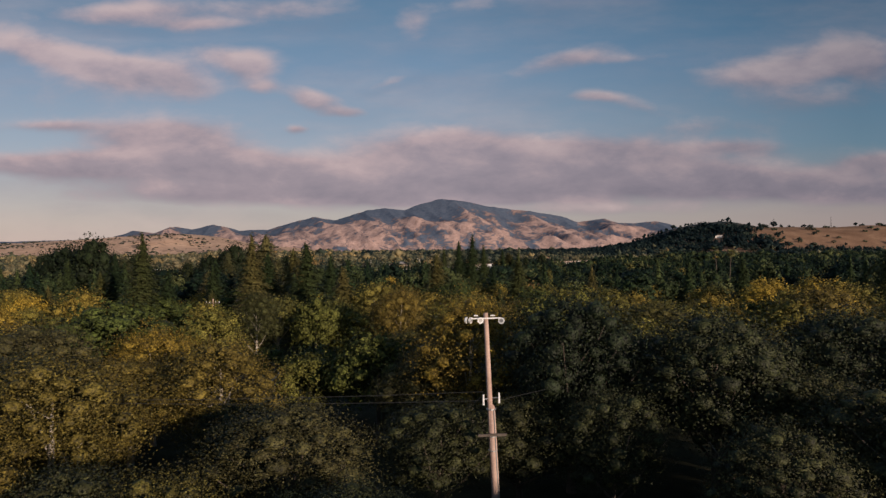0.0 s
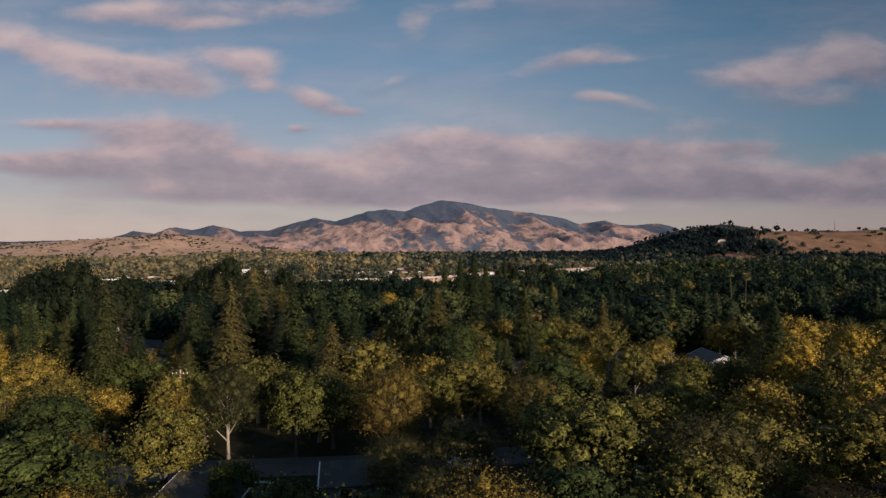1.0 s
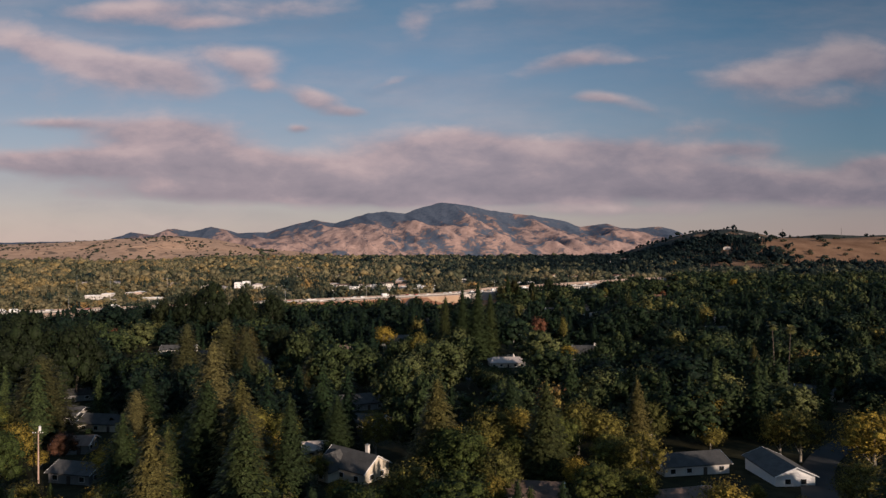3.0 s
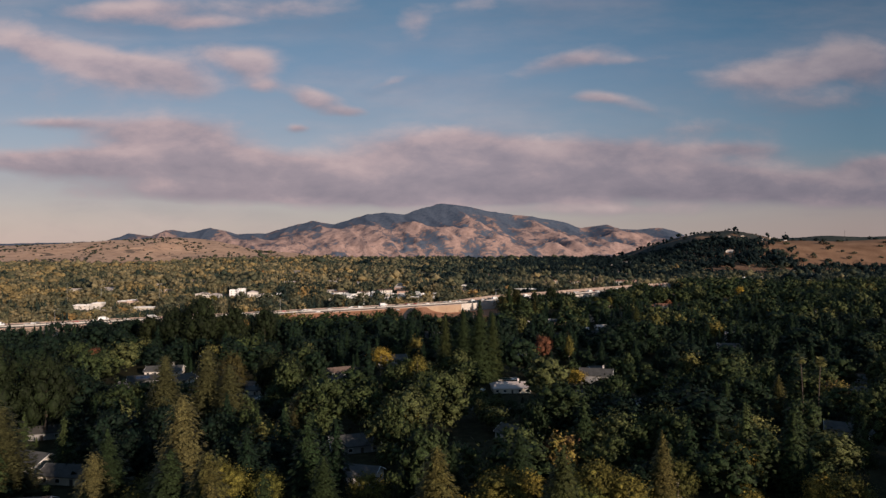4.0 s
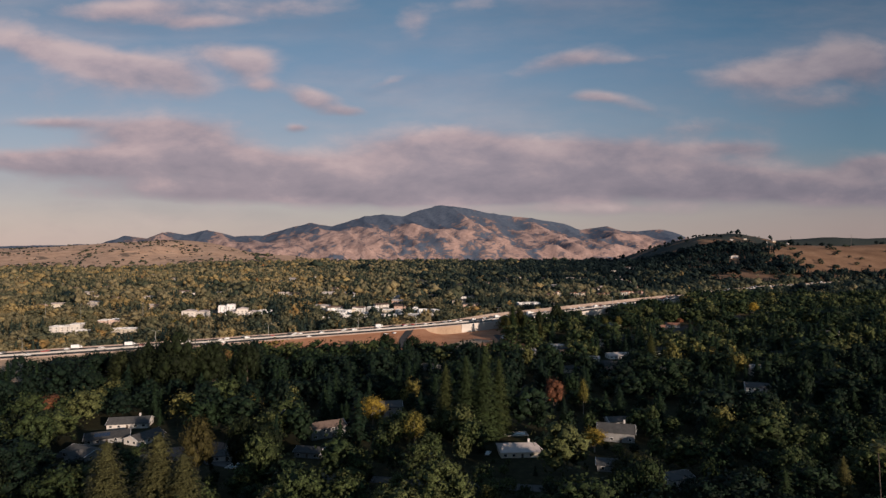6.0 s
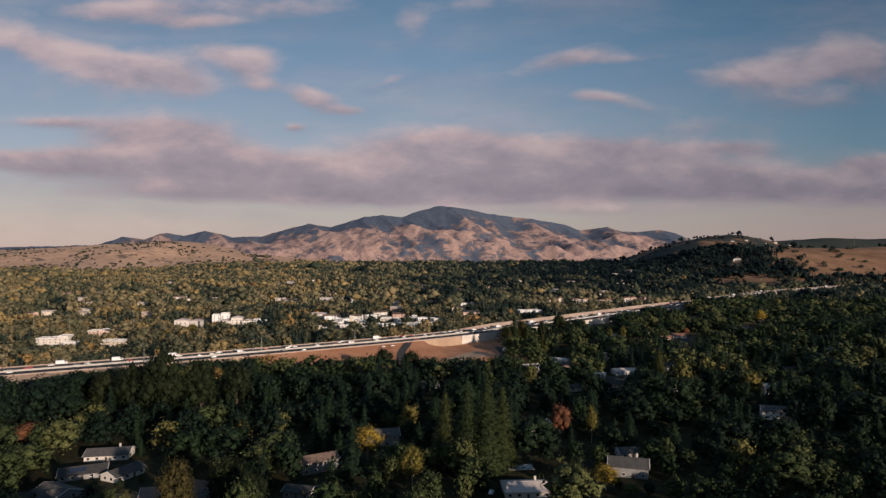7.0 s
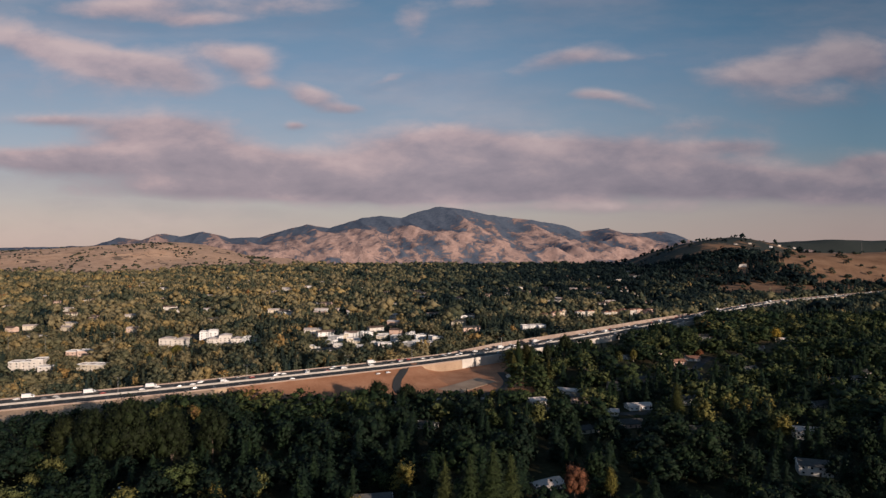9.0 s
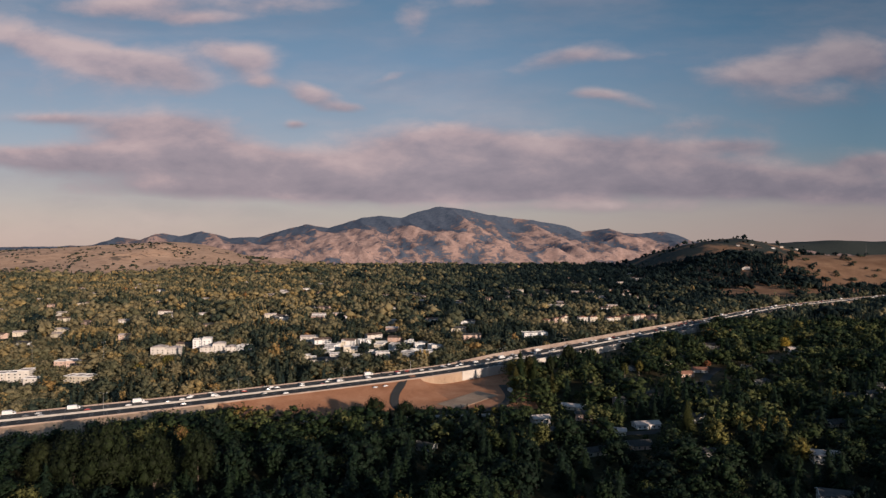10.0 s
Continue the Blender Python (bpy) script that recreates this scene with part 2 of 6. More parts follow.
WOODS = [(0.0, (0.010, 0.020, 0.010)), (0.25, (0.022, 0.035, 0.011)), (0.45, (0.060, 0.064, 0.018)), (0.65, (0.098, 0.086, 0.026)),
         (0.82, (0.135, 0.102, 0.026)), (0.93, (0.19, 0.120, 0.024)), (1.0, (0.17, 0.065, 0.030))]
# Lifted colours stand in for haze and sun, darkest stops for cloud shade
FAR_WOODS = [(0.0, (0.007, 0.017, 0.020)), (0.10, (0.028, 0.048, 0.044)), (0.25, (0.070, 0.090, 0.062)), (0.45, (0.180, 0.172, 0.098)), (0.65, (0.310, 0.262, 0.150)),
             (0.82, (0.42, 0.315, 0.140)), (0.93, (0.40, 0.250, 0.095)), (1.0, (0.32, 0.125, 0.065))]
# Dark end lowered and cooled: valley shade put into the leaf colour
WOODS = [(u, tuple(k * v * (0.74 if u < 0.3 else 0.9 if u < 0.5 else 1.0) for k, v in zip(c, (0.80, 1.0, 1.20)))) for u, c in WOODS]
GOLD = [(u, (c[0] * 0.95, c[1] * 0.97, c[2] * 1.25)) for u, c in GOLD]
# Darkened near copies: shade on the start slope put into the colour
SHADED_OAK = [(u, tuple(k * v for k, v in zip(c, (0.60, 0.58, 0.92)))) for u, c in OAK]
SHADED_GOLD = [(u, tuple(k * v for k, v in zip(c, (0.67, 0.68, 0.72)))) for u, c in GOLD]
shade_oak, shade_gold = foliage("shaded_oak_leaves", SHADED_OAK, spread=0.50, depth=1.25, rough=0.6, spec=0.22), foliage("shaded_autumn_leaves", SHADED_GOLD, spread=0.48, depth=1.25, rough=0.6, spec=0.2)
# Lifted copies: sunlight on the middle trees put into the leaf colour
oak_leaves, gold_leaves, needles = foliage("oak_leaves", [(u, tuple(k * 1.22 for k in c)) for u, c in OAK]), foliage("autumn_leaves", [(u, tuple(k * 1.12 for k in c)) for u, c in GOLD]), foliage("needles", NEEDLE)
# Dark evergreen needles, cut further to put valley shade into the colour
shaded_leaves = foliage("shaded_evergreen_leaves", [(u, tuple(k * 0.55 for k in c)) for u, c in NEEDLE])
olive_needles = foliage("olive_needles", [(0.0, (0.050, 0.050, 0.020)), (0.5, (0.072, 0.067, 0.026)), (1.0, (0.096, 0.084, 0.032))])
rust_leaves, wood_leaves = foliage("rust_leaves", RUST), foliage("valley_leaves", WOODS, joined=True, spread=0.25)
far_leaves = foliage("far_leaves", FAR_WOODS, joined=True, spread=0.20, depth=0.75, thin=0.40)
palm_leaves = material("palm_fronds", [(0.0, (0.06, 0.07, 0.022)), (0.5, (0.11, 0.11, 0.036)), (1.0, (0.18, 0.16, 0.06))], 0.6, 0.6)
bark = material("bark", [(0.0, (0.05, 0.038, 0.03)), (1.0, (0.16, 0.125, 0.10))], 1.2, 0.9, 0.03)
pale_bark = material("pale_bark", [(0.0, (0.16, 0.13, 0.10)), (0.5, (0.36, 0.31, 0.25)), (1.0, (0.50, 0.45, 0.37))], 1.5, 0.85, 0.02)
pole_wood = material("pole_wood", [(0.0, (0.26, 0.165, 0.130)), (0.5, (0.46, 0.315, 0.255)), (1.0, (0.60, 0.46, 0.385))], 0.8, 0.85, 0.01, fine_scale=14)
dark_wood = material("dark_wood", [(0.0, (0.05, 0.038, 0.03)), (1.0, (0.15, 0.12, 0.10))], 2.0, 0.85, 0.01)
steel = material("galvanised_steel", grey(0.45), 4.0, 0.45, metal=0.8)
white_metal = material("white_enamel", grey(0.72, 0.02, 0.12), 5.0, 0.4)
mast_steel = material("weathered_mast_steel", grey(0.10), 2.0, 0.7)
cable_black = material("cable_sheath", grey(0.04), 5.0, 0.6)
asphalt = material("asphalt", grey(0.045, 0.0, 0.35), 0.12, 0.85, space="World", fine_scale=2.0)
worn_asphalt = material("worn_asphalt", grey(0.075, 0.03, 0.35), 0.10, 0.9, space="World", fine_scale=1.5)
concrete = material("concrete", grey(0.40, 0.08, 0.30), 0.12, 0.85, space="World", fine_scale=1.6)
wall_concrete = material("stained_concrete", [(0.0, (0.21, 0.155, 0.125)), (0.5, (0.33, 0.255, 0.215)), (1.0, (0.43, 0.345, 0.295))], 0.10, 0.9, space="World", fine_scale=1.2)
new_concrete = material("new_concrete", grey(0.54, 0.10, 0.22), 0.12, 0.85, space="World", fine_scale=1.6)
paint_line = material("road_paint", grey(0.7), 2.0, 0.6)
dirt = material("bare_dirt", [(0.0, (0.27, 0.118, 0.060)), (0.5, (0.42, 0.195, 0.105)), (1.0, (0.52, 0.28, 0.165))], 0.06, 0.95, 0.05, space="World", fine_scale=1.1)
pale_dirt = material("pale_dirt", [(0.0, (0.25, 0.17, 0.115)), (0.5, (0.38, 0.27, 0.19)), (1.0, (0.50, 0.38, 0.27))], 0.08, 0.95, 0.05, space="World", fine_scale=1.3)
stucco = material("stucco", grey(0.58, 0.08, 0.16), 0.4, 0.9, per_object=0.4)
cream = material("cream_siding", [(0.0, (0.50, 0.43, 0.34)), (1.0, (0.74, 0.66, 0.54))], 0.5, 0.85, per_object=0.5)
pink_stucco = material("pink_stucco", [(0.0, (0.46, 0.30, 0.24)), (1.0, (0.72, 0.54, 0.45))], 0.4, 0.9, per_object=0.5)
grey_siding = material("grey_siding", grey(0.24, 0.02), 0.5, 0.85, per_object=0.4)
shingle = material("grey_shingle", grey(0.075, 0.03, 0.45), 0.5, 0.9, 0.02, per_object=0.6, fine_scale=4.0)
brown_shingle = material("brown_shingle", [(0.0, (0.09, 0.062, 0.048)), (1.0, (0.24, 0.165, 0.13))], 0.5, 0.9, 0.02, per_object=0.6, fine_scale=4.0)
pale_roof = material("pale_roof", [(0.0, (0.42, 0.35, 0.31)), (1.0, (0.66, 0.57, 0.52))], 0.4, 0.85, per_object=0.4, fine_scale=3.0)
tile_roof = material("clay_roof", [(0.0, (0.22, 0.10, 0.065)), (1.0, (0.40, 0.21, 0.14))], 0.6, 0.85, per_object=0.4, fine_scale=4.0)
white_trim = material("white_trim", grey(0.74, 0.01, 0.1), 1.0, 0.6)
glass = material("window_glass", grey(0.03), 1.0, 0.12, spec=0.8)
solar = material("solar_cells", [(0.0, (0.015, 0.02, 0.04)), (1.0, (0.03, 0.045, 0.08))], 1.0, 0.15, spec=0.7)
rubber = material("tyre_rubber", grey(0.03), 3.0, 0.85)
lawn = material("lawn", [(0.0, (0.035, 0.045, 0.014)), (1.0, (0.085, 0.085, 0.028))], 0.15, 0.95, 0.03, space="World", fine_scale=3.0)
pool_water = material("pool_water", [(0.0, (0.03, 0.10, 0.12)), (1.0, (0.05, 0.16, 0.18))], 0.3, 0.06, spec=0.6)
car_paints = [material("car_paint_" + k, grey(v, 0.0, 0.08), 1.0, 0.3, metal=m, spec=0.6)
              for k, v, m in (("white", 0.75, 0.0), ("silver", 0.5, 0.5), ("black", 0.03, 0.1), ("grey", 0.16, 0.3))]
car_paints.append(material("car_paint_red", [(0.0, (0.28, 0.03, 0.025)), (1.0, (0.36, 0.045, 0.035))], 1.0, 0.3, spec=0.6))


def land_material():
    """Valley litter, golden grass slopes and grey-green scrub, by height and noise."""
    m = bpy.data.materials.new("land")
    m.use_nodes = True
    n = Nodes(m.node_tree)
    p = n.add("ShaderNodeNewGeometry").outputs["Position"]
    xyz = n.add("ShaderNodeSeparateXYZ")
    n.link(p, xyz.inputs[0])
    fine = n.noise(p, 0.30, 5.0, 0.65)
    mid = n.noise(p, 0.018, 5.0, 0.6)
    litter = n.ramp(fine, [(0.3, (0.020, 0.019, 0.011)), (0.55, (0.038, 0.036, 0.018)), (0.75, (0.070, 0.060, 0.034))])
    # Dry ground past 700, also lifted in place of haze
    hazed_dry = n.ramp(n.math("MULTIPLY_ADD", mid, 0.5, n.math("MULTIPLY", fine, 0.5)), [(0.35, (0.055, 0.050, 0.030)), (0.5, (0.11, 0.092, 0.058)), (0.65, (0.20, 0.155, 0.105))])
    litter = n.mix(n.smooth(xyz.outputs[1], 700.0, 1000.0), litter, hazed_dry)
    g = n.math("MULTIPLY_ADD", mid, 0.6, n.math("MULTIPLY", fine, 0.4))
    grass = n.ramp(g, [(0.30, (0.34, 0.210, 0.140)), (0.50, (0.56, 0.360, 0.245)), (0.70, (0.68, 0.47, 0.335))])
    # Browner eastern grass, darkened to paint the hill's shade
    brown = n.ramp(g, [(0.30, (0.13, 0.072, 0.043)), (0.50, (0.235, 0.137, 0.085)), (0.70, (0.36, 0.225, 0.140))])
    grass = n.mix(n.smooth(xyz.outputs[0], 300.0, 700.0), grass, brown)
    scrub = n.ramp(fine, [(0.3, (0.022, 0.034, 0.034)), (0.7, (0.062, 0.066, 0.058))])
    up = n.math("MAXIMUM", n.smooth(xyz.outputs[2], 16.0, 34.0), n.math("MULTIPLY", n.smooth(xyz.outputs[2], 8.0, 14.0), n.smooth(xyz.outputs[0], 560.0, 640.0)))
    far = n.smooth(xyz.outputs[1], 1450.0, 1560.0)
    west = n.math("MULTIPLY", n.smooth(xyz.outputs[1], 2850.0, 3050.0), n.smooth(n.math("MULTIPLY", xyz.outputs[0], -1.0), 800.0, 1150.0))
    slope = n.math("MULTIPLY", n.math("MAXIMUM", up, west), far)
    bushes = n.noise(p, 0.0075, 8.0, 0.68, 0.6)
    patch = n.math("MULTIPLY", n.smooth(bushes, 0.56, 0.63), n.smooth(xyz.outputs[1], 2600.0, 4000.0))
    east = n.math("MULTIPLY", n.smooth(bushes, 0.40, 0.50), n.math("MULTIPLY", n.smooth(xyz.outputs[0], 700.0, 1000.0), n.smooth(xyz.outputs[1], 2300.0, 2700.0)))
    patch = n.math("MAXIMUM", patch, n.math("MAXIMUM", east, n.math("MULTIPLY", n.smooth(xyz.outputs[0], 1200.0, 1500.0), n.smooth(xyz.outputs[1], 3300.0, 3800.0))))
    colour = n.mix(slope, litter, n.mix(patch, grass, scrub))
    b = n.add("ShaderNodeBsdfPrincipled")
    n.link(colour, b.inputs["Base Color"])
    b.inputs["Roughness"].default_value, b.inputs["Specular IOR Level"].default_value = 0.95, 0.1
    k = n.add("ShaderNodeBump")
    k.inputs["Strength"].default_value, k.inputs["Distance"].default_value = 0.5, 0.4
    n.link(fine, k.inputs["Height"])
    n.link(k.outputs[0], b.inputs["Normal"])
    o = n.add("ShaderNodeOutputMaterial")
    n.link(b.outputs[0], o.inputs[0])
    return m


def mountain_material():
    """Golden grass spurs below, scrub and woods in the gullies and near the crest; cloud shade and haze painted into
    the tones.
    """
    m = bpy.data.materials.new("mountain_slopes")
    m.use_nodes = True
    n = Nodes(m.node_tree)
    p = n.add("ShaderNodeNewGeometry").outputs["Position"]
    xyz = n.add("ShaderNodeSeparateXYZ")
    n.link(p, xyz.inputs[0])
    wave = n.noise(p, 0.0085, 8.0, 0.66, 0.8)
    fine = n.noise(p, 0.05, 6.0, 0.7)
    a = n.add("ShaderNodeAttribute")
    a.attribute_name = "wooded"
    grass = n.ramp(n.math("MULTIPLY_ADD", fine, 0.6, n.math("MULTIPLY", wave, 0.4)),
                   [(0.32, (0.25, 0.170, 0.145)), (0.5, (0.44, 0.302, 0.266)), (0.66, (0.61, 0.450, 0.390))])
    # Scrub lifted and blued, haze put into its colour
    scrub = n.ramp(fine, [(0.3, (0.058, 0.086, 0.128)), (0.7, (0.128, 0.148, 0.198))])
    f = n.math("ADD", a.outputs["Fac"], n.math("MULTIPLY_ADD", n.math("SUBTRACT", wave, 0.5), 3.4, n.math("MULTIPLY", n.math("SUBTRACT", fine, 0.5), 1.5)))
    # Mauve middle tone painted where cloud shade would lie
    cloud_shade_tone = n.ramp(fine, [(0.3, (0.150, 0.115, 0.118)), (0.7, (0.275, 0.200, 0.185))])
    colour = n.mix(n.smooth(f, 0.24, 0.46), n.mix(n.smooth(f, 0.02, 0.24), grass, cloud_shade_tone), scrub)
    b = n.add("ShaderNodeBsdfPrincipled")
    n.link(colour, b.inputs["Base Color"])
    b.inputs["Roughness"].default_value, b.inputs["Specular IOR Level"].default_value = 0.95, 0.05
    o = n.add("ShaderNodeOutputMaterial")
    n.link(b.outputs[0], o.inputs[0])
    return m


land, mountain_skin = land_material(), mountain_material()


# ---- mesh helpers ----
def mesh(name, verts, faces, mat, parent=None, label="", smooth=False, tint=None, attribute="tint"):
    """One mesh object out of vertex and face arrays (or a finished mesh)."""
    if isinstance(verts, bpy.types.Mesh):
        data = verts
    else:
        data = bpy.data.meshes.new(name)
        V = np.asarray(verts, dtype=np.float32)
        if isinstance(faces, np.ndarray):
            k = faces.shape[1]
            data.vertices.add(len(V))
            data.vertices.foreach_set("co", V.ravel())
            data.loops.add(faces.size)
            data.loops.foreach_set("vertex_index", faces.astype(np.int32).ravel())
            data.polygons.add(len(faces))
            data.polygons.foreach_set("loop_start", np.arange(0, faces.size, k, dtype=np.int32))
            data.update(calc_edges=True)
            data.validate()
        else:
            data.from_pydata(V.tolist(), [], faces)
        if smooth:
            data.polygons.foreach_set("use_smooth", [True] * len(data.polygons))
        if tint is not None:
            data.attributes.new(attribute, "FLOAT", "POINT").data.foreach_set("value", np.asarray(tint, dtype=np.float32))
        data.materials.append(mat)
    ob = new(name, data)
    if parent:
        ob.parent = parent
    if label:
        tagged(ob, label)
    return ob


def part(name, bm, mat, parent, label="", smooth=False):
    data = bpy.data.meshes.new(name)
    bmesh.ops.recalc_face_normals(bm, faces=bm.faces)
    bm.to_mesh(data)
    bm.free()
    if smooth:
        data.polygons.foreach_set("use_smooth", [True] * len(data.polygons))
    data.materials.append(mat)
    return mesh(name, data, None, mat, parent, label)


def empty(name, m, label, category, group="", kind=""):
    ob = new(name)
    ob.empty_display_size = 0.5
    ob.matrix_world = m
    return tagged(ob, label, category, group, kind)


def add_box(bm, centre, size, rz=0.0, bevel=0.0):
    m = Matrix.Translation(centre) @ Matrix.Rotation(rz, 4, "Z") @ Matrix.Diagonal((*size, 1))
    g = bmesh.ops.create_cube(bm, size=1.0, matrix=m)
    if bevel:
        edges = list({e for v in g["verts"] for e in v.link_edges})
        bmesh.ops.bevel(bm, geom=edges, offset=bevel, segments=1, affect="EDGES")


def add_tube(bm, points, radii, sides=8, cap=True):
    """A tapered tube through points."""
    rings = []
    for i, p in enumerate(points):
        p = Vector(p)
        a = Vector(points[max(i - 1, 0)])
        b = Vector(points[min(i + 1, len(points) - 1)])
        q = (b - a).to_track_quat("Z", "Y").to_matrix()
        rings.append([bm.verts.new(p + q @ Vector((math.cos(k * math.tau / sides) * radii[i], math.sin(k * math.tau / sides) * radii[i], 0)))
                      for k in range(sides)])
    for a, b in zip(rings, rings[1:]):
        for k in range(sides):
            bm.faces.new((a[k], a[(k + 1) % sides], b[(k + 1) % sides], b[k]))
    if cap:
        bm.faces.new(rings[0][::-1])
        bm.faces.new(rings[-1])


def boxed(centre, size, rz=0.0, bevel=0.0):
    bm = bmesh.new()
    add_box(bm, centre, size, rz, bevel)
    return bm


def tubed(points, radii, sides=8):
    bm = bmesh.new()
    add_tube(bm, points, radii, sides)
    return bm


# ---- the lie of the land ----
def lattice(ix, iy, seed):
    h = (ix.astype(np.int64) * 374761393 + iy.astype(np.int64) * 668265263 + seed * 974634777) & 0x7FFFFFFF
    h = ((h ^ (h >> 13)) * 1274126177) & 0x7FFFFFFF
    return ((h ^ (h >> 16)) & 0xFFFF) / 65535.0


def smooth_noise(x, y, seed=0):
    x, y = np.asarray(x, dtype=float), np.asarray(y, dtype=float)
    ix, iy = np.floor(x), np.floor(y)
    fx, fy = x - ix, y - iy
    fx, fy = fx * fx * (3 - 2 * fx), fy * fy * (3 - 2 * fy)
    a, b = lattice(ix, iy, seed), lattice(ix + 1, iy, seed)
    c, d = lattice(ix, iy + 1, seed), lattice(ix + 1, iy + 1, seed)
    return (a * (1 - fx) + b * fx) * (1 - fy) + (c * (1 - fx) + d * fx) * fy


def fbm(x, y, octaves=5, seed=0, gain=0.5):
    total, amp, norm = 0.0, 1.0, 0.0
    for k in range(octaves):
        total, norm = total + amp * smooth_noise(x * 2 ** k, y * 2 ** k, seed + k), norm + amp
        amp *= gain
    return total / norm


def ridged(x, y, octaves=5, seed=0):
    total, amp, norm = 0.0, 1.0, 0.0
    for k in range(octaves):
        total, norm = total + amp * (1 - np.abs(2 * smooth_noise(x * 2 ** k, y * 2 ** k, seed + k) - 1)) ** 1.6, norm + amp
        amp *= 0.5
    return total / norm


def step(v, lo, hi):
    s = np.clip((np.asarray(v, dtype=float) - lo) / (hi - lo), 0, 1)
    return s * s * (3 - 2 * s)


FALL_Y = [-1600, -600, 0, 60, 120, 190, 300, 400, 700, 820, 1000, 1500, 3000, 4000, 5000]
FALL_Z = [120, 40, 17, 13.5, 11, 7, 1, -3, -3, 0, 3, 4, 8, 14, 14]


def ground_z(x, y):
    """Height of the ground: a slope down from the start into a wide valley, hills on its far side."""
    x, y = np.asarray(x, dtype=float), np.asarray(y, dtype=float)
    z = np.interp(y, FALL_Y, FALL_Z)
    near_hill = np.interp(x, [250, 500, 700, 850, 950, 1150, 1500, 2300, 4500], [0, 10, 40, 78, 91, 89, 93, 97, 95])
    front = np.interp(x, [800, 1100, 1600], [640, 450, 330])
    z = z + near_hill * np.where(y < 2150, step(y, 2150 - front, 2150), 1 - step(y, 2150, 2900)) * (0.86 + 0.28 * fbm(x / 260, y / 260, 4, 5))
    back = np.interp(x, [900, 1100, 1250, 1450, 1600, 1800, 2200, 4500], [0, 95, 145, 150, 122, 70, 45, 40])
    z = z + back * step(y, 2500, 3200) * (1 - step(y, 3250, 4000)) * (0.8 + 0.4 * fbm(x / 300, y / 300, 4, 9))
    dark = np.interp(x, [1500, 2200, 2700, 6000], [0, 112, 128, 116])
    z = z + dark * step(y, 4000, 4550) * (0.72 + 0.50 * fbm(x / 420, y / 900, 4, 21))
    left = np.interp(x, [-6470, -4165, -3396, -3012, -2820, -2724, -2647, -2474, -2244, -1975, -1821, -1687, -1552, -1398, -1206, -937, -630], [93, 97, 93, 101, 101, 111, 106, 120, 132, 147, 153, 140, 122, 99, 76, 50, 13])
    rise = step(y, 2930 + 300 * (fbm(x / 420, 0 * y, 3, 31) - 0.5), 4370)
    z = z + left * rise * (1 + 0.75 * rise ** 0.3 * (1 - rise) * (ridged((x + 0.4 * y) / 330, y / 560, 4, 33) - 0.42) * 2.0)
    return z


def gz(x, y):
    return float(ground_z(x, y))


def sheet(xs, ys, f):
    X, Y = np.meshgrid(xs, ys)
    V = np.stack([X, Y, f(X, Y)], -1).reshape(-1, 3)
    nx, ny = len(xs), len(ys)
    i = np.arange((nx - 1) * (ny - 1))
    a = (i // (nx - 1)) * nx + i % (nx - 1)
    return V, np.stack([a, a + 1, a + nx + 1, a + nx], -1)


xs = np.concatenate([np.linspace(-6500, -700, 110)[:-1], np.linspace(-700, 700, 100)[:-1], np.linspace(700, 6500, 110)])
ys = np.concatenate([np.linspace(-1600, -100, 20)[:-1], np.linspace(-100, 1500, 100)[:-1], np.linspace(1500, 4985, 150)])
tagged(mesh("ground", *sheet(xs, ys, ground_z), land, smooth=True), "valley floor of dark leaf litter rising to golden grass hills", "ground", kind="structure")

# the mountain: crest heights along x
CREST_X = [-4283, -2999, -2709, -2543, -2357, -2191, -2025, -1922, -1756, -1549, -1466, -1342, -1176, -990, -824, -741, -576, -451,
           -307, -182, -17, 149, 315, 480, 646, 895, 1019, 1110, 1205, 1309, 1454, 1578, 1702, 1785, 2137, 2966]
CREST_Z = [128, 137, 141, 149, 207, 186, 232, 211, 249, 195, 203, 203, 249, 294, 269, 294, 344, 356,
           340, 385, 423, 402, 365, 340, 323, 278, 236, 249, 261, 228, 224, 236, 211, 174, 128, 87]


def mountain_z(x, y):
    s = np.clip((y - 3850) / 850, 0, 1)
    crest = np.interp(x + 30 * (fbm(x / 90, y / 300, 3, 77) - 0.5), CREST_X, CREST_Z)
    body = np.interp(x, [-1500, -1000, -500, 0, 900, 1500, 2100], [0.55, 0.85, 1.0, 1.0, 1.0, 0.8, 0.4])
    rise = 0.20 * step(s, 0.0, 0.32) * body + (1 - 0.20 * body) * np.clip((s - 0.12) / 0.88, 0, 1) ** 1.25
    z = 4 + (crest - 4) * rise
    lean = x + 0.55 * (y - 4300)
    spur = ridged(lean / 330, y / 760, 3, 50) - 0.45
    small = ridged(lean / 135 + 0.4 * fbm(x / 200, y / 300, 2, 64), y / 520, 4, 60) - 0.45
    z = z + spur * 260 * (s * (1 - s) ** 0.8) * 1.5 + small * 75 * step(s, 0.0, 0.2) * (1 - 0.93 * s)
    z = z + 18 * (ridged(x / 95 + 0.3 * fbm(x / 150, y / 150, 2, 66), y / 130, 3, 67) - 0.45) * step(s, 0.02, 0.2) * (1 - step(s, 0.45, 0.9))
    z = z + 6 * (fbm(x / 34, y / 60, 3, 70) - 0.5) * step(s, 0, 0.3)
    return z - step(y, 4705, 4990) * 160 - 18 * (1 - step(y, 3850, 3930))


V, F = sheet(np.linspace(-3700, 3000, 520), np.concatenate([np.linspace(3850, 4720, 110), np.linspace(4730, 4985, 8)]), mountain_z)
s = np.clip((V[:, 1] - 3850) / 850, 0, 1)
